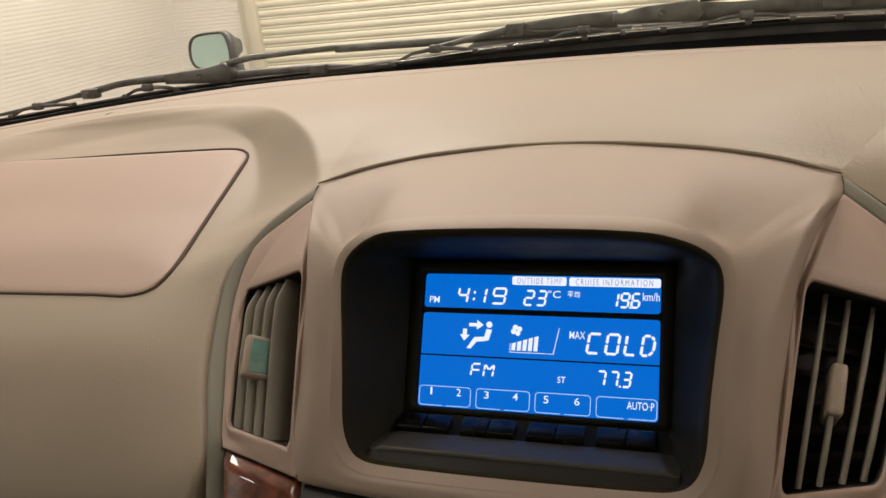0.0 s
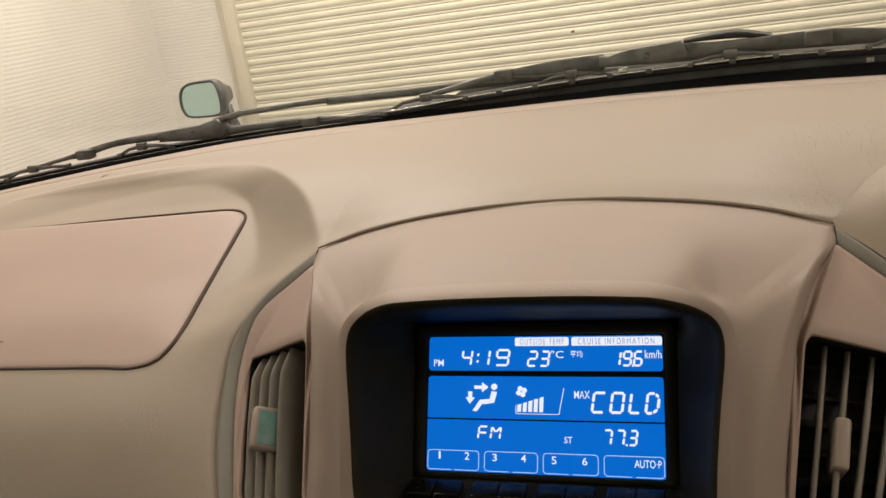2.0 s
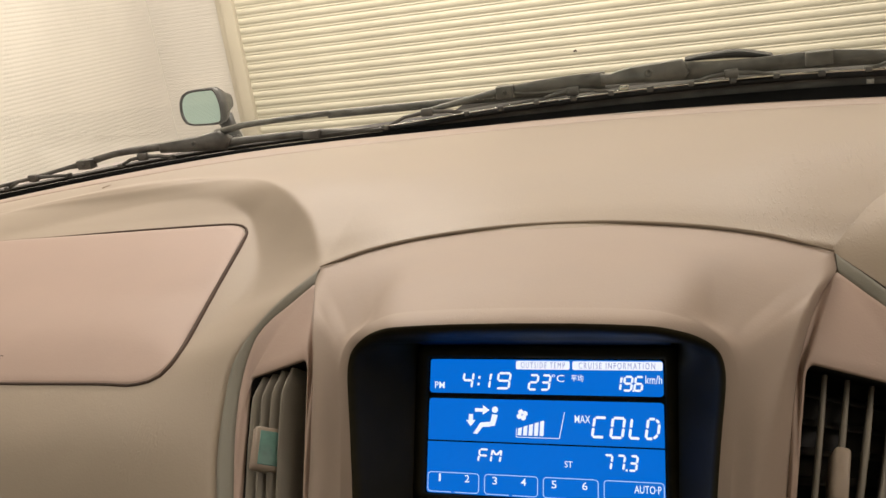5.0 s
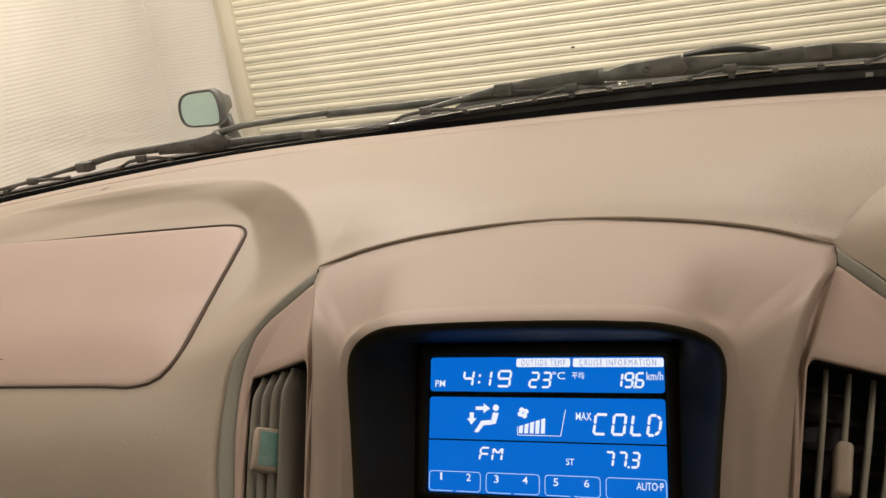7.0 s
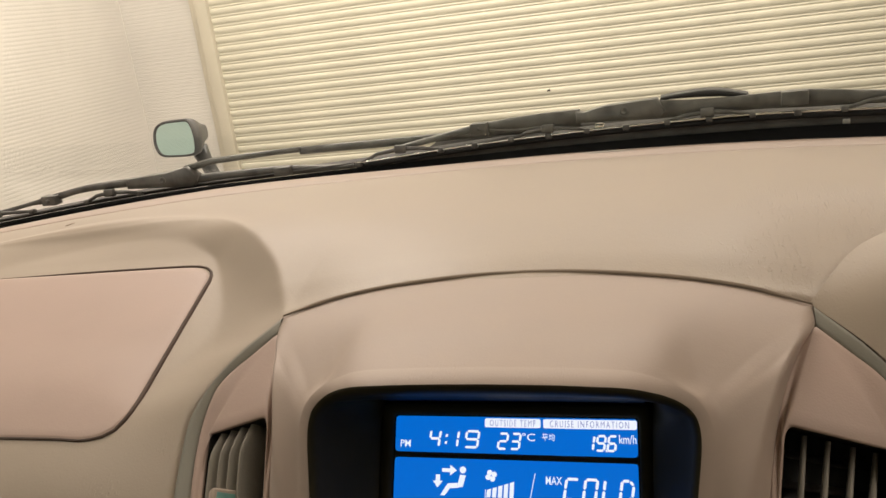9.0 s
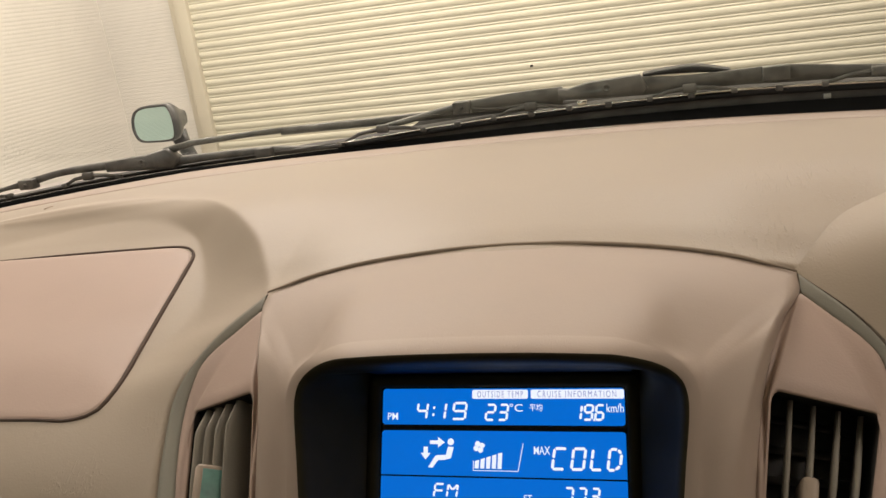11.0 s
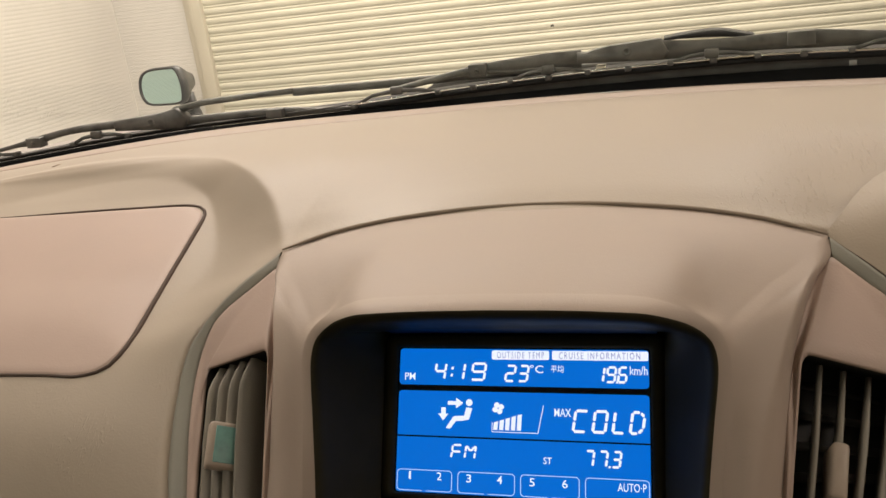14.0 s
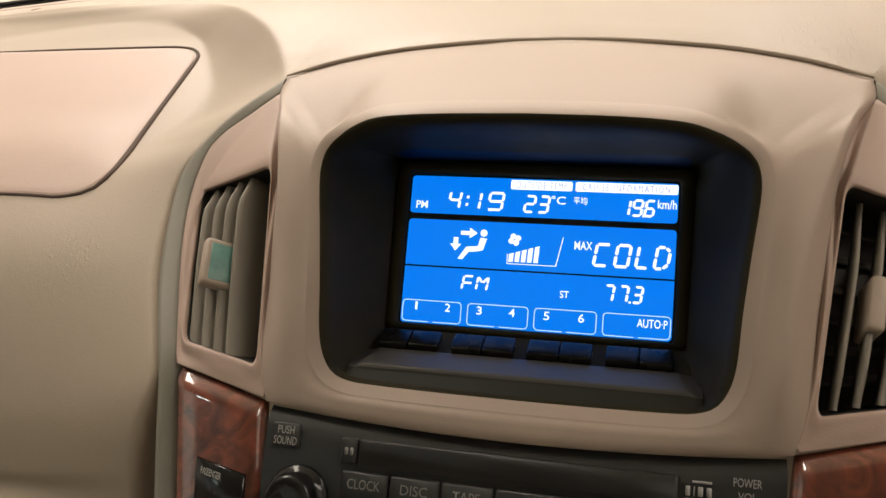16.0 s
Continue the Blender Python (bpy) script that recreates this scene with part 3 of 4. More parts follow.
part("notch", tube([dash_at(-0.4885 - 0.0015 * k, 0.097 + 0.004 * k) + Vector((0, 0, 0.0001)) for k in range(4)], [0.0008, 0.0017, 0.0019, 0.0010], 8, flat=0.35), SEAMC, dash, "small notch in the vinyl")
part("scuff", tube([dash_at(x, 0.030) + Vector((0, 0, 0.0018 + h)) for x, h in ((-0.005, -0.0006), (0.005, 0.0), (0.025, 0.0003), (0.045, 0.0))], [0.0004, 0.0009, 0.0014, 0.0005], 6, flat=0.4), STICKER, dash, "pale scuff along the front edge")

# ---- console ----
# rim of the display's opening by its turn round: 0 top middle, 1 upper corner, 2 lower corner, 3 bottom middle; (turn, across, up, out)
RIM = [(0.0, 0.0, 0.0474, 0.0690), (0.25, 0.030, 0.0472, 0.0682), (0.5, 0.052, 0.0466, 0.0668), (0.65, 0.0655, 0.0462, 0.0626), (0.8, 0.0775, 0.0445, 0.0543), (0.9, 0.0840, 0.0425, 0.0490),
       (1.0, 0.0893, 0.0392, 0.0460), (1.15, 0.0930, 0.0335, 0.0445), (1.3, 0.0940, 0.0230, 0.0440), (1.5, 0.0912, -0.0020, 0.0440), (1.7, 0.0888, -0.0260, 0.0435), (1.85, 0.0875, -0.0450, 0.0420),
       (1.95, 0.0853, -0.0545, 0.0410), (2.05, 0.0808, -0.0618, 0.0400), (2.15, 0.0737, -0.0650, 0.0397), (2.3, 0.0630, -0.0660, 0.0397), (2.6, 0.035, -0.0666, 0.0397), (3.0, 0.0, -0.0668, 0.0397)]
TURNS = [k / 24 for k in range(0, 12)] + [0.5 + k / 80 for k in range(0, 48)] + [1.1 + k / 30 for k in range(0, 28)] + [2 + k / 24 for k in range(1, 25)]
LOOP = [(u, 1) for u in TURNS] + [(u, -1) for u in TURNS[-2:0:-1]]


def rim_at(u, grow=0.0, deep=0.0):
    """Place on the rim, moved outwards in the display's plane and back along it."""
    p, (s, v, d) = 0.02, curve_at(RIM, u)
    a, b = curve_at(RIM, max(u - p, 0.0)), curve_at(RIM, min(u + p, 3.0))
    ts, tv = b[0] - a[0], b[1] - a[1]
    n = math.hypot(ts, tv)
    return s - tv / n * grow, v + ts / n * grow, d - deep


CREASE = [(-0.0775, -0.1095, 0.0413), (-0.0605, -0.1138, 0.0405), (-0.0245, -0.1182, 0.0331), (0.0174, -0.1237, 0.0245), (0.05, -0.1322, 0.0067), (0.0725, -0.1425, -0.0125), (0.0845, -0.1503, -0.0215), (0.0962, -0.1506, -0.0285)]


def crease(v, sign):
    s, d = curve_at(CREASE, v)
    return on(-sign * s if sign > 0 else s, v, d)


SEAM = [(0.0, 0.1206, -0.0388), (0.03, 0.1197, -0.0380), (0.06, 0.1170, -0.0362), (0.09, 0.1130, -0.0345), (0.12, 0.1070, -0.0334), (0.14, 0.1002, -0.0303), (0.1508, 0.0962, -0.0285)]


def seam(s):
    v, d = curve_at(SEAM, abs(s))
    return on(s, v, d)


def console_outer(u):
    """Outline of the surround on its right half, by the same turn."""
    if u <= 1:
        return seam(0.1508 * u)
    if u <= 2:
        return crease(0.0962 - 0.1737 * (u - 1), 1)
    s = 0.1088 * (3 - u)
    return on(s, -0.0775 - 0.0060 * (1 - (s / 0.109) ** 2), 0.0415 + 0.0015 * (1 - (s / 0.109) ** 2))


def bezel_line(u, shoulder):
    """One line of the surround from the rim out to its edge."""
    top = 1 - smooth(0.55, 1.05, u)
    out = []
    # rolled lip: a broad soft brow on top, a narrow chamfer at the sides and below
    for f in (0.0, 0.06, 0.12, 0.28, 0.46, 0.64, 0.80, 0.92, 0.98, 1.0):
        brow_out, brow_back = 2 * f * (1 - f) * 0.0044 + f * f * 0.0086, 2 * f * (1 - f) * 0.0026 + f * f * 0.0100
        s, v, d = rim_at(u, brow_out * top + 0.0052 * f * (1 - top))
        out.append(on(s, v, d - brow_back * top + (0.0034 * f * smooth(1.3, 1.9, u) - 0.0012 * f * f * (1 - smooth(1.3, 1.9, u))) * (1 - top)))
    edge, far = out[-1], console_outer(u)
    side = min(max((u - 1.0) / 0.16, 0.0), 1.0) * (1 - smooth(1.75, 2.1, u))
    below = smooth(1.2, 1.7, u)
    proud = 0.0125 + (shoulder - 0.0125) * below
    for f in (0.01, 0.03, 0.07, 0.13, 0.2, 0.3, 0.4, 0.5, 0.58, 0.65, 0.71, 0.75, 0.79, 0.83, 0.88, 0.93, 0.97, 1.0):
        p = edge.lerp(far, f)
        # crease that climbs from the rim's corner and dies out half way up
        line = 0.96 - 0.5 * f
        dent = VALLEY * smooth(line - 0.17, line, u) * (1 - smooth(line, line + 0.38, u)) * smooth(0.0, 0.1, f) * (1 - smooth(0.2, 0.75, f))
        crown = 0.0012 * top * math.sin(math.pi * f)
        # the wings stay proud and fall off in a chamfer towards the vents
        left = (far - p).length
        roll = proud * side * (min(f / 0.8, 1.0) * (1 - below) + smooth(0.0, 0.5, f) * below) * (left / 0.0105 if left < 0.0085 else 0.81 + 0.19 * smooth(0.0085, 0.0125, left))
        foot = 0.0016 * smooth(1.8, 2.15, u) * smooth(0.0, 0.3, f) * math.sqrt(max(1 - smooth(0.5, 1.0, f) ** 2, 0.0))
        out.append(p + Vector((0, 0, crown - 0.8 * dent)) + (roll + foot - 0.6 * dent) * OUT)
    out.append(far - 0.003 * OUT)
    out.append(far - 0.014 * OUT)
    return out


VALLEY = 0.0034


def console_bezel():
    # the driver's side falls off deeper than the passenger's
    lines = {(u, side): bezel_line(u, 0.0085 if side > 0 else 0.0045) for u, side in LOOP}
    return grid([[Vector((side * p.x, p.y, p.z)) for p in lines[u, side]] for u, side in LOOP + LOOP[:1]])


console = thing("centre_console", "taupe plastic centre console surround with an arched hood", "car console")
part("bezel", console_bezel(), BEZEL, console)
part("hood_seam", tube([p + 0.0003 * OUT + Vector((0, 0, 0.0009)) for p in resample([seam(-0.1508 + 0.3016 * k / 60) for k in range(61)], 80, True)], [0.0013 * min(1.0, 0.35 + 0.12 * min(k, 80 - k)) for k in range(81)], 8), SEAMC, console, "dark gap along the hood")

PANEL_EDGE = [(-0.0647, -0.1566, 0.0403), (-0.0437, -0.1642, 0.0311), (-0.0062, -0.1772, 0.0139), (0.0240, -0.1838, 0.0000), (0.0491, -0.1822, -0.0090), (0.0600, -0.1755, -0.0125), (0.0714, -0.1640, -0.0169), (0.0838, -0.1512, -0.0210)]


def edge_of(table, v, sign, lift=0.0):
    s, d = curve_at(table, v)
    return on(sign * -s, v, d + lift)


# window of a vent: top inner, top outer, bottom outer, bottom inner corners
WINDOW = [(0.1302, 0.0338, 0.0210), (0.1780, 0.0233, 0.0012), (0.1556, -0.0540, 0.0383), (0.1172, -0.0622, 0.0402)]


def window_at(a, b, sign, out=0.0):
    """a: 0 inner to 1 outer; b: 0 top to 1 bottom."""
    c = [on(sign * s, v, d + out) for s, v, d in WINDOW]
    return c[0].lerp(c[1], a).lerp(c[3].lerp(c[2], a), b)


def vent(sign, label):
    ob = thing("air_vent", label, "air vent", "air vents beside the display")
    ring = [Vector((a, b, 0)) for a, b in rounded(0, 0, 1, 1, 0.07, 6)]
    loop = [(p.x, p.y) for p in resample(ring + ring[:1], 120)]
    rows = []
    # walls of the window, from deep inside to its rim
    for out, g in ((-0.046, 0.0), (-0.0022, 0.0), (-0.0009, 0.002), (-0.0001, 0.012), (0.0002, 0.03)):
        rows.append([window_at(0.5 + (a - 0.5) * (1 + 2 * g), 0.5 + (b - 0.5) * (1 + g), sign, out) for a, b in loop])
    part("duct", grid(rows[:2], closed=True), DUCT, ob, "dark duct walls")
    # panel from the rim to its outline
    n = len(loop)
    outer = []
    top_v, bot_out, bot_in = 0.0838, -0.0647, -0.0765
    for a, b in loop:
        x, y = a - 0.5, b - 0.5
        k = 0.5 / max(abs(x), abs(y))
        a2, b2 = 0.5 + x * k, 0.5 + y * k
        v_in = top_v + (bot_in - top_v) * b2
        v_out = top_v + (bot_out - top_v) * b2
        p, q = crease(v_in, sign), edge_of(PANEL_EDGE, v_out, sign)
        outer.append(p.lerp(q, a2))
    rim = rows[-1]
    prows = [rows[1], rows[2], rows[3], rim]
    def flat(p):
        q = p - MID
        return abs(q.x), q.dot(UP), q.dot(OUT)
    def terms(a, b):
        return (1, a, b, a * a, a * b, b * b)
    # one smooth bowed face through the rim and the outline
    known = [flat(p) for p in rim + outer]
    bow = np.linalg.lstsq(np.array([terms(a, b) for a, b, c in known]), np.array([c for a, b, c in known]), rcond=None)[0].tolist()
    def off(p):
        a, b, c = flat(p)
        return c - sum(k * t for k, t in zip(bow, terms(a, b)))
    for f in (0.12, 0.25, 0.4, 0.55, 0.7, 0.82, 0.93, 1.0):
        row = []
        for p, q in zip(rim, outer):
            r = p.lerp(q, f)
            want = off(p) * (1 - smooth(0, 0.6, f)) + off(q) * smooth(0.4, 1.0, f)
            row.append(r + (want - off(r)) * OUT)
        prows.append(row)
    prows.append([q - 0.002 * OUT for q in outer])
    part("vent_panel", grid(prows, closed=True), PANEL, ob)
    # surround between the panel and the pad
    vs = [-0.165 + 0.2608 * k / 50 for k in range(51)]
    strip = []
    for f, lift in ((0.0, -0.003), (0.06, -0.0014), (0.3, -0.0006), (0.75, 0.0002), (0.97, 0.0002), (1.0, -0.004)):
        row = []
        for v in vs:
            vi = min(max(v, -0.0647), 0.0838)
            p = edge_of(PANEL_EDGE, vi, sign) if v > -0.0647 else on(sign * (0.1562 - 0.125 * (-0.0647 - v)), v, low(v) - 0.002)
            row.append(p.lerp(edge_of(STRIP_EDGE, v, sign), f) + lift * OUT)
        strip.append(row)
    part("surround", grid(strip), TRIM, ob, "grey-green surround strip")
    # upright vanes; those of the passenger's side are turned outwards
    turn = -0.90 if sign < 0 else -0.06
    for a in (0.205, 0.375, 0.545, 0.715) if sign < 0 else (0.20, 0.42, 0.655, 0.87):
        rows = []
        for k in range(21):
            b = 0.02 + 0.965 * k / 20
            p, q = window_at(a, b, sign), window_at(a, b + 0.10 * (1 - smooth(0.0, 0.5, b)), sign)
            if sign < 0:
                front = -0.0032 - 0.0045 * (1 - smooth(-0.03, 0.20, b)) - 0.0012 * abs(b - 0.5)
            else:
                front = -0.0032 - 0.014 * (1 - smooth(-0.05, 0.42, b)) - 0.004 * smooth(0.75, 1.0, b)
            back, fat = (-0.028, 1.0) if sign < 0 else (-0.019, 1.3)
            rows.append([(q if sign < 0 and d == back else p) + Vector((fat * dx + turn * (d + 0.014), 0, 0)) + d * OUT for dx, d in ((-0.0009, back), (-0.0010, front - 0.0012), (-0.0005, front), (0.0005, front), (0.0010, front - 0.0012), (0.0009, back))])
        bm = grid(rows, closed=True)
        cap(bm, rows[0])
        cap(bm, rows[-1])
        part("vane", bm, VANE, ob)
    m = Matrix((Vector((1, 0, 0)), UP, OUT)).transposed().to_4x4() @ pose(0, 0, 0, 0, 0, -9 * sign) @ pose(0, 0, 0, -19, 0, 0) @ pose(0, 0, 0, 0, -42 if sign < 0 else 3, 0)
    m.translation = on(-0.1482, -0.0172, 0.0225) if sign < 0 else on(0.1408, -0.0180, 0.0172)
    knob = part("knob", box((0.0070, 0.0245, 0.0255 if sign < 0 else 0.0190), (0, 0, -0.002 if sign < 0 else 0), 0.0020, m=m, segments=3), KNOB, ob)
    if sign < 0:
        part("knob_face", box((0.0014, 0.0195, 0.0150), (0.0031, 0, 0.0005), 0.0005, m=m), TEAL, knob, "teal side of the knob")
    # cross louvres behind
    for b in (0.12, 0.27, 0.42, 0.57, 0.72, 0.87):
        p, q = window_at(0.02, b, sign, -0.040), window_at(0.98, b, sign, -0.040)
        part("louvre", tube([p, q], 0.004, 6, flat=0.3), LOUVRE, ob)
    bm = bmesh.new()
    cap(bm, [window_at(a, b, sign, -0.046) for a, b in ((-0.1, -0.05), (1.1, -0.05), (1.1, 1.05), (-0.1, 1.05))])
    part("duct_back", bm, DUCT, ob)
    return ob


vent(-1, "tall air vent with curved grey vanes and a teal-sided knob")
vent(1, "tall air vent with slim upright vanes and a beige knob")

# ---- display ----
display = thing("display_unit", "lit blue dashboard display in a black hooded recess", "display")


def screen_edge(u):
    """Where the funnel meets the frame round the screen, by the turn round the rim."""
    if u < 0.85:
        return 0.0712 * u / 0.85, 0.0452
    if u < 1.95:
        f = (u - 0.85) / 1.1
        return 0.0712 - 0.0012 * f, 0.0452 - 0.0857 * f
    return 0.0700 * (3 - u) / 1.05, -0.0405


def recess():
    """Funnel from the rim down to the frame round the screen."""
    def line(u):
        out = []
        for grow, deep in ((0.0006, 0.0006), (-0.0004, 0.0002), (-0.0016, 0.0010), (-0.0030, 0.0034), (-0.0036, 0.0066)):
            s, v, d = rim_at(u, grow if u < 2.0 else grow * 0.6, deep)
            out.append(on(s, v, d))
        s, v, d = rim_at(u, -0.0036 if u < 2.0 else -0.0022, 0.0066)
        a, b = screen_edge(u)
        end = 0.003 - 0.006 * smooth(0.03, 0.045, b)
        for f in (0.15, 0.35, 0.6, 0.8, 1.0):
            bow = 0.0020 * math.sin(math.pi * f) * smooth(1.0, 1.2, u) - 0.0035 * math.sin(math.pi * f) * smooth(2.0, 2.2, u)
            out.append(on(s + (a - s) * f + bow * (1 if 1.0 < u < 2.0 else 0), v + (b - v) * f, d + (end - d) * f - (0 if u < 2 else 0.003 * math.sin(math.pi * f))))
        return out
    lines = {u: line(u) for u in TURNS}
    return grid([[Vector((side * p.x, p.y, p.z)) for p in lines[u]] for u, side in LOOP + LOOP[:1]])


part("recess", recess(), BLACK, display)
# unseen plate added to stop light leaking in round the screen frame
bm = bmesh.new()
cap(bm, [on(a, b, -0.0095) for a, b in ((-0.085, -0.05), (0.085, -0.05), (0.085, 0.052), (-0.085, 0.052))])
part("leak_plate", bm, BLACK, display)
part("hood_lining", grid([[on(s, 0.0446 + 0.0022 * f - 0.0030 * (s / 0.08) ** 2 * f - 0.0007, -0.0030 + 0.0520 * f - 0.010 * (s / 0.08) ** 2 * f) for s in [-0.068 + 0.136 * k / 30 for k in range(31)]] for f in [k / 8 for k in range(9)]]), LINER, display, "black underside of the hood, tinted blue for the screen's glow")


def framing():
    """Frame round the screen."""
    rows = []
    for g, d in ((0.0085, -0.008), (0.0065, 0.0022), (0.0025, 0.0026), (0.0008, 0.0012), (0.0006, -0.0012)):
        rows.append([on(a, b, d) for a, b in rounded(-0.0637 - g, -0.0364 - g * 0.45, 0.0637 + g, 0.0364 + g * 0.95, 0.0015 + g * 0.4)])
    return grid(rows, closed=True)


part("screen_frame", framing(), BLACK, display)
bm = bmesh.new()
cap(bm, [on(a, b, -0.0008) for a, b in ((-0.068, -0.04), (0.068, -0.04), (0.068, 0.042), (-0.068, 0.042))])
screen = part("screen", bm, GLOSS, display, "dark glass of the screen", smooth_shade=False)


# places on the screen in millimetres, from its upper left corner
def spot(x, y, h=0.0):
    return on((x - 63.5) / 1000, (36.2 - y) / 1000, h - 0.0006)


def plate(polys, h):
    bm = bmesh.new()
    for poly in polys:
        cap(bm, [spot(x, y, h) for x, y in poly])
    return bm


def lit(name, polys, mat=LIT, h=0.0004, label=""):
    return part(name, plate(polys, h), mat, screen, label, smooth_shade=False, recalc=False)


def round_top(x0, y0, x1, y1, r, corners="all"):
    pts = []
    for cx, cy, a, key in ((x1, y1, 0, "br"), (x0, y1, 90, "bl"), (x0, y0, 180, "tl"), (x1, y0, 270, "tr")):
        q = r if corners == "all" or key in corners else 0.01
        ox, oy = (cx - q if cx == x1 else cx + q), (cy - q if cy == y1 else cy + q)
        pts += [(ox + q * math.cos(radians(a + 15 * k)), oy + q * math.sin(radians(a + 15 * k))) for k in range(7)]
    return pts


lit("blue_field", [round_top(0, 0, 127, 18.6, 1.8)], BLUE, 0.0002)
lit("blue_field", [round_top(0, 21.6, 127, 44.2, 1.8, ("tl", "tr"))], BLUE, 0.0002)
lit("blue_field", [round_top(0, 45.0, 127, 72.4, 1.8, ("bl", "br"))], BLUE, 0.0002)


def text_mesh(body, weight=0.0, gap=1.0):
    data = bpy.data.curves.new("text", "FONT")
    data.body = body
    data.resolution_u, data.offset, data.space_character = 3, weight, gap
    ob = new("text", data)
    got = bpy.data.meshes.new_from_object(ob.evaluated_get(bpy.context.evaluated_depsgraph_get()))
    bpy.data.objects.remove(ob)
    return got


def text(body, x0, y0, x1, y1, place, mat, parent, name="lettering", label="", shear=0.0, weight=0.0, gap=1.0):
    """Letters stretched into a box; place(x, y) gives the point, y running down."""
    me = text_mesh(body, weight, gap)
    co = np.empty(len(me.vertices) * 3)
    me.vertices.foreach_get("co", co)
    co = co.reshape(-1, 3)
    lo, hi = co.min(0).tolist(), co.max(0).tolist()
    for v in me.vertices:
        a, b = (v.co.x - lo[0]) / (hi[0] - lo[0]), (v.co.y - lo[1]) / (hi[1] - lo[1])
        v.co = place(x0 + (x1 - x0) * a + shear * (b - 0.5) * (y1 - y0), y1 + (y0 - y1) * b)
    me.materials.append(mat)
    ob = new(name, me)
    ob.parent = parent
    if label:
        ob["label"] = label
    return ob


def shown(body, x0, y0, x1, y1, mat=LIT, h=0.0004, shear=0.0):
    return text(body, x0, y0, x1, y1, lambda x, y: spot(x, y, h), mat, screen, shear=shear, weight=0.006 if mat is LIT else -0.006, gap=1.0 if mat is LIT else 1.35)


def bar(a, b, w, taper=0.35):
    """A segment with pointed ends from a to b."""
    (ax, ay), (bx, by) = a, b
    n = math.hypot(bx - ax, by - ay)
    dx, dy = (bx - ax) / n, (by - ay) / n
    px, py = -dy * w / 2, dx * w / 2
    t = w * taper
    return [(ax, ay), (ax + dx * t + px, ay + dy * t + py), (bx - dx * t + px, by - dy * t + py), (bx, by), (bx - dx * t - px, by - dy * t - py), (ax + dx * t - px, ay + dy * t - py)]


SEG = {"a": ((0, 0), (1, 0)), "b": ((1, 0), (1, 0.5)), "c": ((1, 0.5), (1, 1)), "d": ((0, 1), (1, 1)), "e": ((0, 0.5), (0, 1)), "f": ((0, 0), (0, 0.5)), "g": ((0, 0.5), (1, 0.5)),
       "h": ((0.0, 0.0), (0.5, 0.45)), "i": ((1.0, 0.0), (0.5, 0.45)), "j": ((0.62, 0), (1, 0.22)), "k": ((1, 0.22), (1, 0.78)), "l": ((1, 0.78), (0.62, 1)), "m": ((0, 0), (0.62, 0)), "n": ((0, 1), (0.62, 1))}
GLYPH = {"4": "fgbc", "1": "bc", "9": "abcdfg", "2": "abged", "3": "abgcd", "6": "acdefg", "7": "abc", "C": "adef", "O": "abcdef", "L": "def", "D": "mjklnef", "F": "aefg", "M": "efbchi"}


def digit(ch, x0, y0, x1, y1, w=1.15, slant=0.15):
    """A digit or letter of slanted bars."""
    for key in GLYPH[ch]:
        (ax, ay), (bx, by) = SEG[key]
        def to(px, py):
            yy = y0 + w / 2 + py * (y1 - y0 - w)
            return (x0 + w / 2 + px * (x1 - x0 - w) + slant * ((y0 + y1) / 2 - yy), yy)
        a, b = to(ax, ay), to(bx, by)
        n = math.hypot(b[0] - a[0], b[1] - a[1])
        g = 0.16 / n
        a2 = (a[0] + (b[0] - a[0]) * g, a[1] + (b[1] - a[1]) * g)
        b2 = (b[0] - (b[0] - a[0]) * g, b[1] - (b[1] - a[1]) * g)
        lit("digit_segment" if ch.isdigit() else "letter_segment", [bar(a2, b2, w * 1.12)])


for ch, x0, x1 in (("4", 19.0, 25.4), ("1", 30.4, 35.4), ("9", 38.6, 46.4)):
    digit(ch, x0, 6.9, x1, 16.2)
lit("colon", [[(28.2, 9.2), (29.4, 9.2), (29.2, 10.6), (28.0, 10.6)], [(27.8, 12.8), (29.0, 12.8), (28.8, 14.2), (27.6, 14.2)]])
for ch, x0, x1 in (("2", 56.3, 61.8), ("3", 63.0, 68.4)):
    digit(ch, x0, 7.8, x1, 16.5, 1.1)
for ch, x0, x1 in (("1", 101.6, 106.0), ("9", 106.6, 111.6), ("6", 112.2, 117.0)):
    digit(ch, x0, 8.0, x1, 16.2, 1.1)
lit("point", [[(111.3, 15.3), (112.3, 15.3), (112.3, 16.3), (111.3, 16.3)]])
shown("PM", 3.0, 12.5, 8.7, 16.2)
shown("\u00b0C", 69.0, 7.8, 75.8, 11.8)
shown("\u5e73\u5747", 79.4, 7.8, 85.9, 11.5)
shown("km/h", 118.0, 7.7, 126.4, 12.1)
lit("label_field", [round_top(49.2, 0.7, 78.6, 5.3, 0.9)], LIT, 0.0003)
lit("label_field", [round_top(80.0, 0.7, 126.8, 5.3, 0.9)], LIT, 0.0003)
shown("OUTSIDE TEMP", 52.0, 1.4, 76.0, 4.6, INK, 0.0005)
shown("CRUISE INFORMATION", 83.5, 1.4, 123.0, 4.6, INK, 0.0005)
for ch, x0, x1 in (("C", 90.5, 97.8), ("O", 100.0, 107.2), ("L", 109.6, 116.2), ("D", 117.8, 124.9)):
    digit(ch, x0, 29.2, x1, 40.4, 1.28)
shown("MAX", 81.3, 28.9, 89.5, 32.9)
digit("F", 29.0, 47.9, 34.6, 55.3, 0.98)
digit("M", 36.0, 47.9, 42.0, 55.3, 0.98)
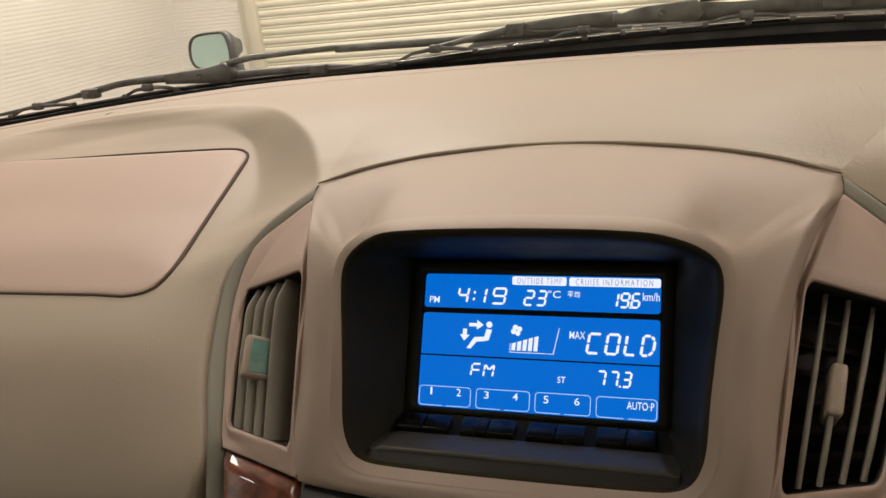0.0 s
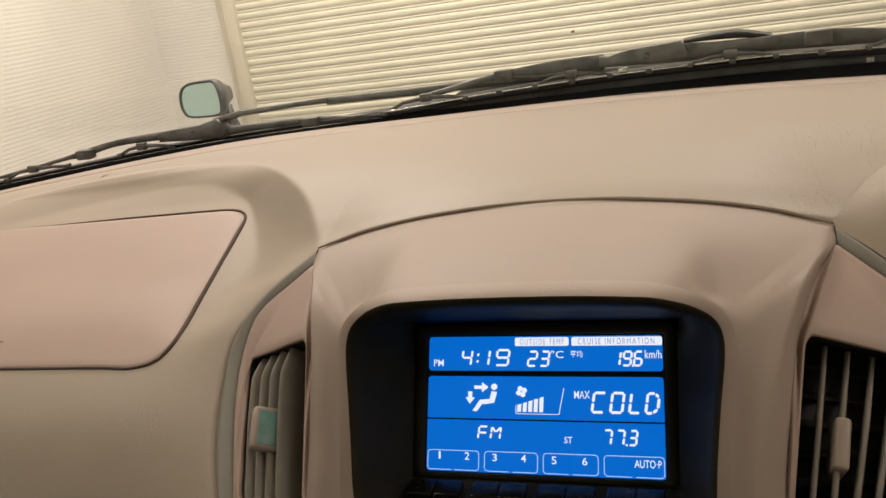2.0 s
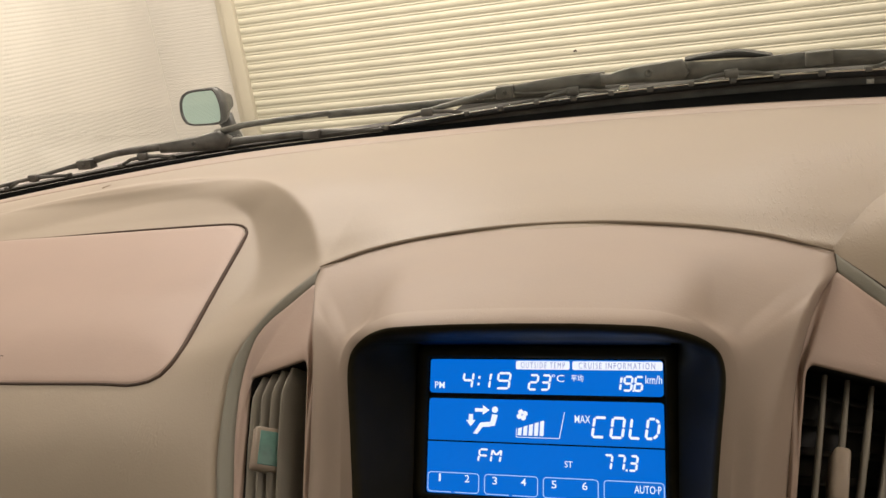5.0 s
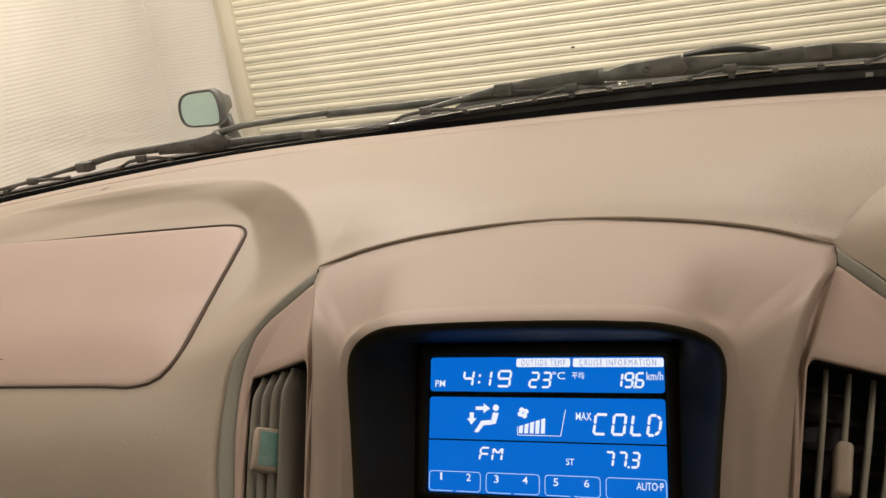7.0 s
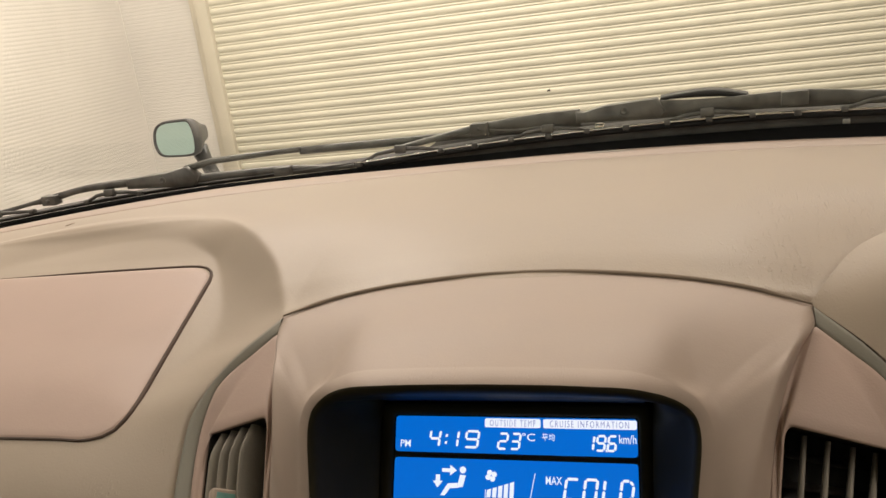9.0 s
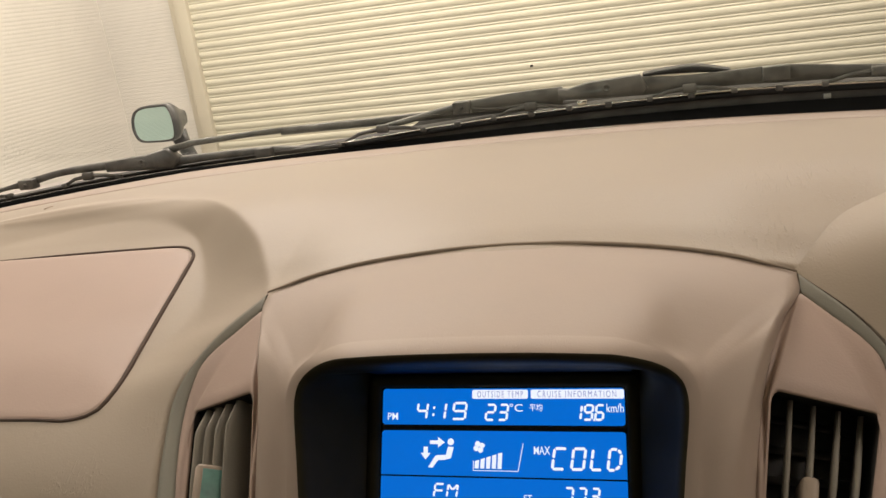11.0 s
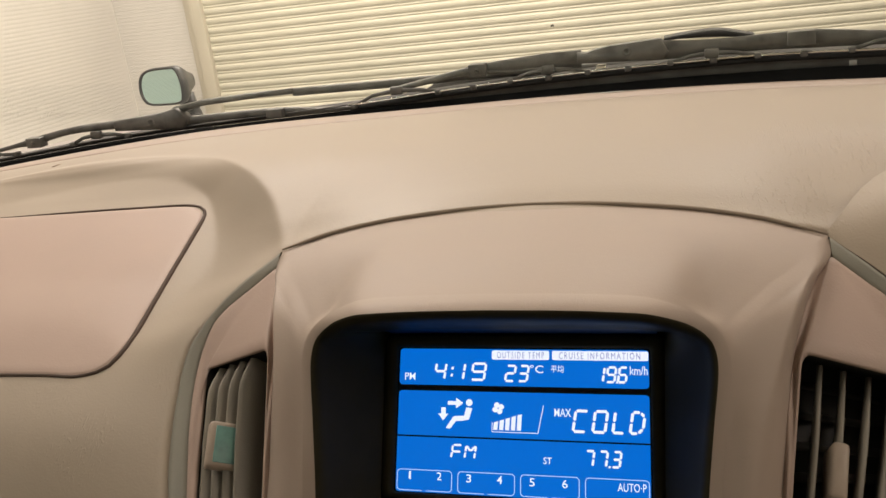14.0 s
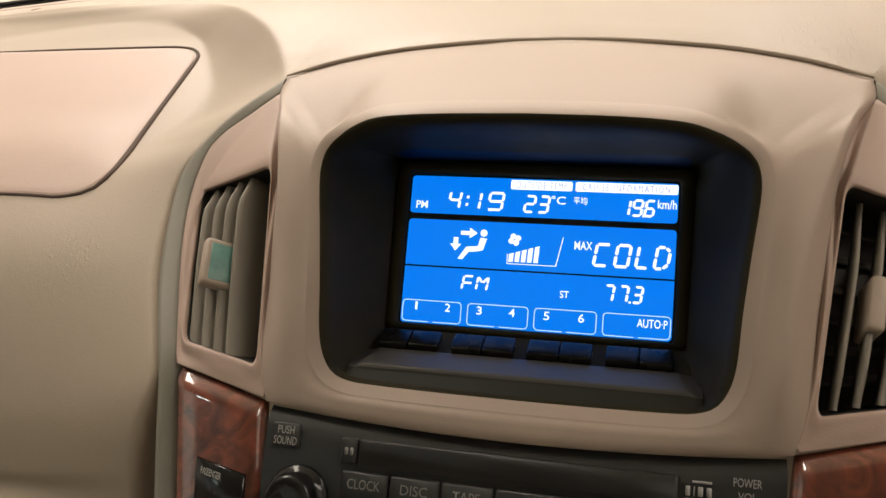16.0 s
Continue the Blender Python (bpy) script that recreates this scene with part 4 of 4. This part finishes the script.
for ch, x0, x1 in (("7", 95.8, 100.8), ("7", 102.4, 107.2), ("3", 109.0, 113.6)):
    digit(ch, x0, 48.2, x1, 56.4, 1.05)
lit("point", [[(107.4, 55.4), (108.4, 55.4), (108.4, 56.4), (107.4, 56.4)]])
shown("ST", 76.0, 52.6, 80.2, 55.9)
for body, x0, x1, y in (("1", 7.0, 8.1, 62.2), ("2", 21.8, 24.4, 62.2), ("3", 37.2, 39.8, 62.5), ("4", 52.8, 55.6, 62.5), ("5", 69.2, 71.8, 62.8), ("6", 85.2, 87.9, 62.8)):
    shown(body, x0, y, x1, y + 3.9)
shown("AUTO\u00b7P", 111.6, 63.0, 125.0, 66.9)


def outline_box(x0, y0, x1, y1, r, w, gap):
    """Rounded line box with a break in the middle of its foot."""
    a, b = round_top(x0, y0, x1, y1, r), round_top(x0 + w, y0 + w, x1 - w, y1 - w, r - w)
    xm = (x0 + x1) / 2
    polys = []
    n = len(a)
    for i in range(n):
        j = (i + 1) % n
        if i == 6:
            for lo, hi in ((xm + gap, a[i][0]), (a[j][0], xm - gap)):
                polys.append([(lo, y1), (hi, y1), (hi, y1 - w), (lo, y1 - w)])
            continue
        polys.append([a[i], a[j], b[j], b[i]])
    return polys


for x0, x1 in ((0.6, 29.9), (32.7, 62.0), (64.6, 93.6), (96.2, 126.5)):
    lit("button_outline", outline_box(x0, 61.2, x1, 71.8, 2.0, 0.42, 1.0), DIMLINE)
lit("arrow", [[(26.6, 26.6), (31.0, 26.6), (31.0, 24.8), (34.8, 27.5), (31.0, 30.2), (31.0, 28.5), (26.6, 28.5)]])
lit("arrow", [[(23.2, 29.8), (25.6, 29.8), (25.6, 33.0), (27.2, 33.0), (24.3, 36.4), (21.6, 33.0), (23.2, 33.0)]])
lit("seat_sign", [[(37.9 + 1.75 * math.cos(radians(a)), 27.2 + 1.75 * math.sin(radians(a))) for a in range(0, 360, 20)],
                  [(36.4, 29.6), (39.6, 29.9), (38.0, 35.6), (35.2, 36.2), (35.4, 33.6)], [(35.3, 33.7), (35.2, 36.3), (31.2, 36.6), (28.2, 40.4), (25.8, 40.2), (29.8, 34.2)]])
petal = [(0.2, 0.0), (0.5, -0.9), (1.3, -1.25), (2.2, -0.9), (2.6, 0.0), (2.3, 0.85), (1.5, 1.15), (0.7, 0.7)]
for q in range(4):
    ca, sa = math.cos(radians(90 * q - 25)), math.sin(radians(90 * q - 25))
    lit("fan_petal", [[(53.0 + 1.25 * (ca * x - sa * y), 29.6 + 1.2 * (sa * x + ca * y)) for x, y in petal]])
for k in range(5):
    lit("fan_bar", [[(50.9 + 3.0 * k, 36.6 - 0.95 * k), (53.1 + 3.0 * k, 36.0 - 0.95 * k), (52.7 + 3.0 * k, 40.3), (50.6 + 3.0 * k, 40.3)]])
lit("fan_frame", [bar((50.0, 36.5), (50.0, 41.4), 0.35, 0.1), bar((50.0, 41.3), (73.2, 41.3), 0.35, 0.1), bar((73.2, 41.3), (75.9, 27.6), 0.40, 0.1)], LIT)

# keys under the screen, on a shelf that runs out to a raised ledge
def shelf(s, f):
    """Sheet under the screen: 0 at the frame, 1 at the rim; the ledge stands proud in its middle."""
    v, d = curve_at([(0.0, -0.0398, 0.0024), (0.12, -0.0412, 0.0042), (0.40, -0.0502, 0.0170), (0.44, -0.0508, 0.0178), (0.70, -0.0582, 0.0318), (0.74, -0.0590, 0.0330), (1.0, -0.0660, 0.0372)], f)
    edge = 0.0685 + 0.0042 * smooth(0.44, 0.70, f) - abs(s)
    proud = 0.0016 * smooth(0.0, 0.0022, edge) * smooth(0.405, 0.45, f) * (1 - smooth(0.70, 0.77, f))
    return on(s, v + 0.85 * proud, d + 0.55 * proud - 0.0035 * smooth(0.0, -0.008, edge) * smooth(0.1, 0.5, f))


part("key_panel", grid([[shelf(-0.0760 + 0.1520 * k / 90, f) for k in range(91)] for f in [0.0, 0.06, 0.12, 0.2, 0.3, 0.37, 0.40, 0.41]]), BLACK, display, "matt black panel under the keys")
# one sheet in tones: the ledge is lightened as if lit from above
part("wrist_slope", grid([[shelf(-0.0760 + 0.1520 * k / 90, f) for k in range(91)] for f in [0.41, 0.42, 0.43, 0.44, 0.45, 0.47, 0.52, 0.58, 0.64, 0.68, 0.70, 0.715, 0.73, 0.745]]), SHELF, display, "charcoal ledge under the keys, toned lighter for light from above")
part("front_lip", grid([[shelf(-0.0760 + 0.1520 * k / 90, f) for k in range(91)] for f in [0.745, 0.76, 0.78, 0.82, 0.88, 0.94, 1.0]]), LIP, display, "black lip below the ledge")
along = (on(0, -0.0412, 0.0042) - on(0, -0.0502, 0.0170)).normalized()
slope = Matrix((Vector((1, 0, 0)), along, Vector((1, 0, 0)).cross(along))).transposed().to_4x4()
for k in range(4):
    for side in (-1, 1):
        slope.translation = on(-0.0535 + 0.0345 * k + side * 0.0072, -0.0462, 0.0128)
        part("key", box((0.0140, 0.0118, 0.0050), (0, 0, 0.0010), 0.0009, m=slope, segments=3), KEY_BLACK, display, "glossy black key")

# raised lettering on the airbag cover
def on_cover(x, y):
    return dash_by_y(x, y) + Vector((0, -0.0004, 0.0026))


text("BAG", -0.4130, -0.0450, -0.3915, -0.0385, lambda x, y: on_cover(x, -y), SEAM_BROWN, dash, label="small slanted letters pressed into the cover", shear=0.35)
part("underline", tube([on_cover(-0.4145 + 0.0205 * k / 8, 0.0362) for k in range(9)], 0.00035, 6), SEAM_BROWN, dash, "thin pressed line")

# ---- wood trims ----
def wood_trim(sign, label):
    ob = thing("wood_trim", label, "wood trim", "wood trims beside the stereo")
    rows = []
    for f in [k / 16 for k in range(17)]:
        v0, v1 = -0.0775 - 0.075 * f, -0.0650 - 0.085 * f
        a, b = (0.1102 - 0.0066 * f, v0), (0.1556 - 0.0112 * f, v1)
        row = []
        for g, lift in ((0.0, -0.005), (0.01, -0.0008), (0.03, 0.0012), (0.07, 0.0026), (0.13, 0.0032), (0.3, 0.0034), (0.5, 0.0035), (0.7, 0.0034), (0.86, 0.0030), (0.93, 0.0022), (0.97, 0.0008), (0.99, -0.0010), (1.0, -0.006)):
            s, v = a[0] + (b[0] - a[0]) * g, a[1] + (b[1] - a[1]) * g
            end = smooth(0, 0.03, f)
            row.append(on(sign * s, v, low(v) + lift * (0.25 + 0.75 * end) - 0.004 * (1 - smooth(0, 0.012, f))))
        rows.append(row)
    part("veneer", grid(rows), WOOD, ob, "glossy red-brown burl veneer")
    if sign < 0:
        sw = [(-0.1372, -0.1041), (-0.1131, -0.1095), (-0.1126, -0.1285), (-0.1358, -0.1245)]
        part("lamp_cover", prism(sw, 0.0054, -0.002, lambda a, b, h: on(a, b, low(b) + h), 0.0008), GLOSS, ob, "black warning lamp cover")
        text("PASSENGER", -0.1338, 0.1076, -0.1238, 0.1108, lambda x, y: on(x, -y - (x + 0.1338) * 0.22, low(-y) + 0.0058), PRINT, ob, weight=0.02)
    return ob


wood_trim(-1, "glossy burl wood trim with a black warning lamp")
wood_trim(1, "glossy burl wood trim panel")

# ---- stereo ----
stereo = thing("car_stereo", "dark grey car stereo with knob and disc slot", "car stereo")


def stereo_at(a, b, h):
    return on(a, b, low(b) + h)


rows = []
for f in [k / 12 for k in range(13)]:
    row = []
    for s in [-0.1075 + 0.215 * k / 30 for k in range(31)]:
        top = -0.0790 - 0.0053 * (1 - (s / 0.109) ** 2)
        v = top + (-0.150 - top) * f
        row.append(stereo_at(s, v, -0.004 * (1 - smooth(0, 0.06, f))))
    rows.append(row)
part("front_plate", grid(rows), STEREO, stereo)


def rect(x0, y0, x1, y1, r=0.001):
    return rounded(x0, y0, x1, y1, r, 3)


def stereo_text(body, x0, v0, x1, v1, h, mat=PRINT):
    return text(body, x0, -v0, x1, -v1, lambda x, y: stereo_at(x, -y, h), mat, stereo, weight=0.005)


part("key", prism(rect(-0.1042, -0.0962, -0.0911, -0.0857), 0.0012, -0.002, stereo_at, 0.0004), STEREO, stereo)
stereo_text("PUSH", -0.1015, -0.0868, -0.0938, -0.0903, 0.0015)
stereo_text("SOUND", -0.1030, -0.0914, -0.0923, -0.0949, 0.0015)
part("key", prism(rect(-0.0717, -0.1000, -0.0642, -0.0891), 0.0018, -0.002, stereo_at, 0.0005), STEREO, stereo)
part("disc_door", prism(rect(-0.0634, -0.0998, 0.0680, -0.0893, 0.0008), 0.0026, -0.002, stereo_at, 0.0009), DOOR, stereo)
for x0, x1, body in ((-0.0701, -0.0493, "CLOCK"), (-0.0483, -0.0271, "DISC"), (-0.0261, -0.0045, "TAPE"), (-0.0034, 0.0340, ""), (0.0350, 0.0668, "")):
    part("key", prism(rect(x0, -0.1150, x1, -0.1027), 0.0022, -0.002, stereo_at, 0.0006), STEREO, stereo)
    if body:
        w = 0.0145 * len(body) / 5
        stereo_text(body, (x0 + x1) / 2 - w / 2, -0.1056, (x0 + x1) / 2 + w / 2, -0.1098, 0.0025, DIMPRINT)
stereo_text("POWER", 0.0880, -0.0877, 0.0984, -0.0911, 0.0006)
stereo_text("VOL", 0.0898, -0.0930, 0.0966, -0.0962, 0.0006)
for x0, v0, x1, v1 in ((0.0728, -0.0965, 0.0752, -0.0928), (0.0759, -0.0965, 0.0768, -0.0928), (0.0775, -0.0965, 0.0800, -0.0928), (0.0807, -0.0965, 0.0832, -0.0928), (0.0752, -0.0915, 0.0832, -0.0905), (0.0728, -0.0984, 0.0832, -0.0974)):
    part("mark", prism(rect(x0 - 0.0024, v0, x1 - 0.0030, v1, 0.0003), 0.0006, 0.0, stereo_at), PRINT, stereo, "small pale mark")
for dx in (0.0, 0.0024):
    part("mark", prism(rect(-0.0698 + dx, -0.0962, -0.0682 + dx, -0.0930, 0.0006), 0.0021, 0.0, stereo_at), DIMPRINT, stereo, "small dim sign")
hub = [(0.0150, -0.003), (0.0150, 0.0015), (0.0140, 0.0028), (0.0122, 0.0030), (0.0118, 0.010), (0.0112, 0.0128), (0.0098, 0.0136), (0.0090, 0.0128), (0.0060, 0.0122), (0.0001, 0.0120)]
for sx in (-0.0893, 0.0935):
    rows = [[stereo_at(sx + 0.93 * r * math.cos(radians(a)), -0.1165 + 0.93 * r * math.sin(radians(a)), h) for a in range(0, 360, 10)] for r, h in hub]
    part("dial", grid(rows, closed=True), GLOSS, stereo, "round black dial with a polished rim")

# ---- meter hood on the driver's side ----
meter = thing("meter_hood", "beige vinyl hood over the driver's meters", "meter hood")
rows = []
for k in range(25):
    p = k / 24
    a = Vector(curve_at([(0, 0.150, 0.0835, 1.1285), (0.25, 0.176, 0.124, 1.1415), (0.45, 0.200, 0.145, 1.1465), (1.0, 0.30, 0.24, 1.152)], p))
    b = edge_of(STRIP_EDGE, curve_at([(0, 0.0955), (0.4, 0.060), (0.7, 0.0356), (1.0, -0.02)], p)[0], 1) + Vector((0.004 * p, 0, 0))
    row = []
    for j in range(15):
        f = j / 14
        q = a.lerp(b, f)
        bulge = math.sin(math.pi * min(f * 1.02, 1)) * 0.03 * smooth(0, 0.8, p)
        row.append(q + Vector((bulge * 0.8 + 0.25 * smooth(0.1, 1, p) * f * (1 - f), -bulge * 0.3, bulge)))
    rows.append(row)
part("hood_skin", grid(rows), VINYL, meter)

# ---- wipers ----
def wy(x):
    return 0.448 - 0.16 * x * x


def wpt(x, z, o=0.0):
    return (x, wy(x) + o, z)


def plate_xz(outline, thick, o=0.0):
    """A pressed plate along the glass, from an outline in (x, z)."""
    return prism(outline, thick / 2, -thick / 2, lambda a, b, h: Vector((a, wy(a) - h + o, b)), 0.0012)


def band(top, low_, thick=0.007, n=24, o=0.0):
    """A pressed bar between an upper and a lower line in (x, z)."""
    rows = []
    x0, x1 = top[0][0], top[-1][0]
    for k in range(n + 1):
        x = x0 + (x1 - x0) * k / n
        zt, zb = curve_at(top, x)[0], curve_at(low_, x)[0]
        y = wy(x) + o
        m = (zt - zb) * 0.25
        rows.append([(x, y + thick / 2, zb), (x, y - thick / 2, zb), (x, y - thick / 2, zt - m), (x, y - thick / 4, zt), (x, y + thick / 2, zt)])
    bm = grid(rows, closed=True)
    cap(bm, rows[0])
    cap(bm, rows[-1])
    return bm


def rivet(x, z, r=0.0032, o=-0.006):
    bm = bmesh.new()
    rows = [[(x + q * math.cos(radians(a)), wy(x) + o - h, z + q * math.sin(radians(a))) for a in range(0, 360, 30)] for q, h in ((r, -0.002), (r, 0.001), (r * 0.8, 0.0018), (r * 0.45, 0.0018), (r * 0.4, 0.0008), (0.0001, 0.0008))]
    return grid(rows, closed=True, bm=bm)


def yoke(ob, x0, x1, xm, zm, z0, z1):
    part("yoke", tube([wpt(x0, z0, -0.004), wpt((x0 * 0.55 + xm * 0.45), z0 + (zm - z0) * 0.75, -0.005), wpt(xm, zm, -0.005), wpt((x1 * 0.55 + xm * 0.45), z1 + (zm - z1) * 0.75, -0.005), wpt(x1, z1, -0.004)], [0.0018, 0.002, 0.0026, 0.002, 0.0018], 6), WIPER, ob)
    part("yoke_joint", box((0.012, 0.006, 0.0080), (xm, wy(xm) - 0.006, zm), 0.0009, segments=1), WIPER, ob)
    for x, z in ((x0, z0), (x1, z1)):
        part("claw", box((0.0055, 0.008, 0.0045), (x, wy(x) - 0.004, z), 0.001), WIPER, ob)


def rail_z(x):
    return curve_at(RAIL_Z, x)[0]


# long blade on the driver's side
w1 = thing("wiper", "dusty black windscreen wiper with a steel-backed blade", "wiper", "windscreen wipers")
part("blade_rail", tube([wpt(x, rail_z(x) + 0.0008, -0.0055) for x in [-0.237 + 0.65 * k / 40 for k in range(41)]], 0.0012, 6), STEEL, w1, "thin bright steel rail")
part("rubber", tube([wpt(x, rail_z(x) - 0.0035, 0.0) for x in [-0.237 + 0.65 * k / 40 for k in range(41)]], 0.003, 6), RUBBER, w1)
part("bridge", band([(-0.190, 1.1650), (-0.115, 1.1775), (-0.0989, 1.1795), (-0.0447, 1.1832), (-0.0061, 1.1838)], [(-0.190, 1.1605), (-0.115, 1.1700), (-0.0998, 1.1700), (-0.0456, 1.1660), (-0.0061, 1.1690)]), WIPER, w1)
part("bridge", band([(0.064, 1.1860), (0.10, 1.1830), (0.1727, 1.1840), (0.19, 1.1842), (0.24, 1.1790), (0.32, 1.172)], [(0.064, 1.1690), (0.10, 1.1695), (0.15, 1.1705), (0.19, 1.1690), (0.24, 1.1680), (0.32, 1.163)]), WIPER, w1)
part("joint_plate", plate_xz([(-0.009, 1.1725), (0.066, 1.1700), (0.072, 1.1765), (0.066, 1.1885), (0.020, 1.1862), (0.006, 1.1835), (-0.001, 1.1815), (-0.009, 1.1828)], 0.012, -0.004), WIPER, w1, "pressed joint plate")
part("rivet", rivet(0.0356, 1.1800, 0.0042, -0.0095), WIPER, w1)
part("arm_cover", band([(0.068, 1.1872), (0.085, 1.1892), (0.1149, 1.1902), (0.145, 1.1835)], [(0.068, 1.1852), (0.085, 1.1852), (0.1149, 1.1842), (0.145, 1.1815)], 0.02, 16, 0.012), RUBBER, w1)
part("clip_block", box((0.017, 0.012, 0.0125), (-0.1035, wy(-0.1035) - 0.004, 1.1745), 0.0010), WIPER, w1)
part("rivet", rivet(-0.1035, 1.1745, 0.0022, -0.0105), WIPER, w1)
part("clip_block", box((0.022, 0.013, 0.0125), (0.1815, wy(0.18) - 0.005, 1.1785), 0.0010), WIPER, w1)
yoke(w1, -0.232, -0.145, -0.186, 1.1625, 1.1505, 1.1572)
yoke(w1, -0.0735, -0.0006, -0.0369, 1.1692, 1.1614, 1.1637)
yoke(w1, 0.0734, 0.1468, 0.1086, 1.1718, 1.1655, 1.1662)
yoke(w1, 0.2210, 0.30, 0.262, 1.1725, 1.1650, 1.159)
part("bridge", band([(-0.10, 1.1745), (-0.07, 1.1715), (-0.0369, 1.1728)], [(-0.10, 1.1718), (-0.07, 1.1690), (-0.0369, 1.1690)], 0.005, 12, -0.002), WIPER, w1)

for x in (-0.11, -0.037, 0.036, 0.11, 0.184):
    part("clamp", box((0.006, 0.006, 0.005), (x, wy(x) - 0.005, rail_z(x)), 0.001), WIPER, w1)

# passenger's blade
w2 = thing("wiper", "dusty black windscreen wiper with a long sleeved arm", "wiper", "windscreen wipers")
lx = [-0.70 + 0.46 * k / 40 for k in range(41)]
part("blade_rail", tube([wpt(x, rail_z(x) + 0.0012, -0.004) for x in lx], 0.0007, 6), WIPER, w2, "thin dull steel rail")
part("rubber", tube([wpt(x, rail_z(x) - 0.0008, 0.0) for x in lx], 0.0014, 6), RUBBER, w2)
part("bridge", band([(-0.70, 1.1335), (-0.64, 1.1415), (-0.60, 1.1480), (-0.5863, 1.1510), (-0.5421, 1.1575), (-0.4855, 1.1600)], [(-0.70, 1.1300), (-0.64, 1.1375), (-0.60, 1.1432), (-0.5863, 1.1432), (-0.5421, 1.1508), (-0.4855, 1.1515)]), WIPER, w2)
part("bridge", band([(-0.418, 1.1560), (-0.3687, 1.1560), (-0.31, 1.1556), (-0.27, 1.1520), (-0.236, 1.1508)], [(-0.418, 1.1470), (-0.3687, 1.1490), (-0.31, 1.1478), (-0.27, 1.1475), (-0.236, 1.1482)]), WIPER, w2)
part("joint_plate", plate_xz([(-0.488, 1.1500), (-0.414, 1.1455), (-0.408, 1.1560), (-0.418, 1.1668), (-0.442, 1.1628), (-0.488, 1.1602)], 0.012, -0.004), WIPER, w2, "pressed joint plate")
part("rivet", rivet(-0.4467, 1.1557, 0.004, -0.0095), WIPER, w2)
part("clip_block", box((0.018, 0.012, 0.0105), (-0.580, wy(-0.58) - 0.004, 1.1468), 0.0010), WIPER, w2)
part("rivet", rivet(-0.580, 1.1466, 0.0022, -0.0105), WIPER, w2)
part("clip_block", box((0.018, 0.012, 0.009), (-0.3145, wy(-0.3145) - 0.004, 1.1515), 0.0010), WIPER, w2)
yoke(w2, -0.5404, -0.4789, -0.5114, 1.1478, 1.1405, 1.1432)
yoke(w2, -0.68, -0.605, -0.645, 1.1385, 1.1300, 1.1365)
part("arm", tube([wpt(-0.425, 1.1632), wpt(-0.3923, 1.1688), wpt(-0.3281, 1.1708), wpt(-0.294, 1.1712)], [0.0042, 0.0034, 0.0030, 0.0030], 8), WIPER, w2)
part("arm_sleeve", tube([wpt(-0.2955, 1.1696, 0.002), wpt(-0.25, 1.1690, 0.004), wpt(-0.205, 1.1678, 0.008), wpt(-0.10, 1.1665, 0.02), wpt(0.05, 1.160, 0.04)], [0.0042, 0.0043, 0.0043, 0.0043, 0.0045], 8), WIPER, w2)

# ---- fender mirror ----
mirror = thing("fender_mirror", "small dark fender mirror with pale teal glass", "mirror")


def mirror_loop(g, back):
    pts = []
    base = [(-0.808, 1.1535), (-0.765, 1.1565), (-0.742, 1.1545), (-0.7285, 1.135), (-0.7225, 1.108), (-0.730, 1.0985), (-0.770, 1.0965), (-0.803, 1.0990), (-0.8195, 1.116), (-0.8225, 1.140)]
    n = len(base)
    for k in range(60):
        u = k / 60 * n
        i = int(u)
        f = u - i
        p = [Vector((*base[(i + j - 1) % n], 0)) for j in range(4)]
        q = 0.5 * ((2 * p[1]) + (p[2] - p[0]) * f + (2 * p[0] - 5 * p[1] + 4 * p[2] - p[3]) * f * f + (3 * p[1] - p[0] - 3 * p[2] + p[3]) * f**3)
        c = Vector((-0.772, 1.126, 0))
        q = c + (q - c) * (1 + g)
        lean = 0.40 * (q.y - 1.126) - 0.20 * (q.x + 0.772)
        pts.append((q.x - 0.007 + back * 0.20, 0.935 + back + lean, q.y))
    return pts


part("housing", grid([mirror_loop(g, b) for g, b in ((-0.10, 0.010), (-0.08, -0.003), (0.0, -0.004), (0.05, 0.002), (0.025, 0.010), (-0.18, 0.026), (-0.42, 0.042), (-0.6, 0.060), (-0.98, 0.062))], closed=True), HOUSING, mirror)
bm = bmesh.new()
cap(bm, [(x, y - 0.0018, z) for x, y, z in mirror_loop(-0.085, 0.0)])
part("mirror_glass", bm, MIRROR, mirror, "pale teal mirror glass", smooth_shade=False)
part("stalk", tube([(-0.751, 0.955, 1.105), (-0.743, 0.955, 1.08), (-0.728, 0.95, 1.05), (-0.722, 0.945, 0.985)], [0.016, 0.013, 0.013, 0.022], 10), HOUSING, mirror)
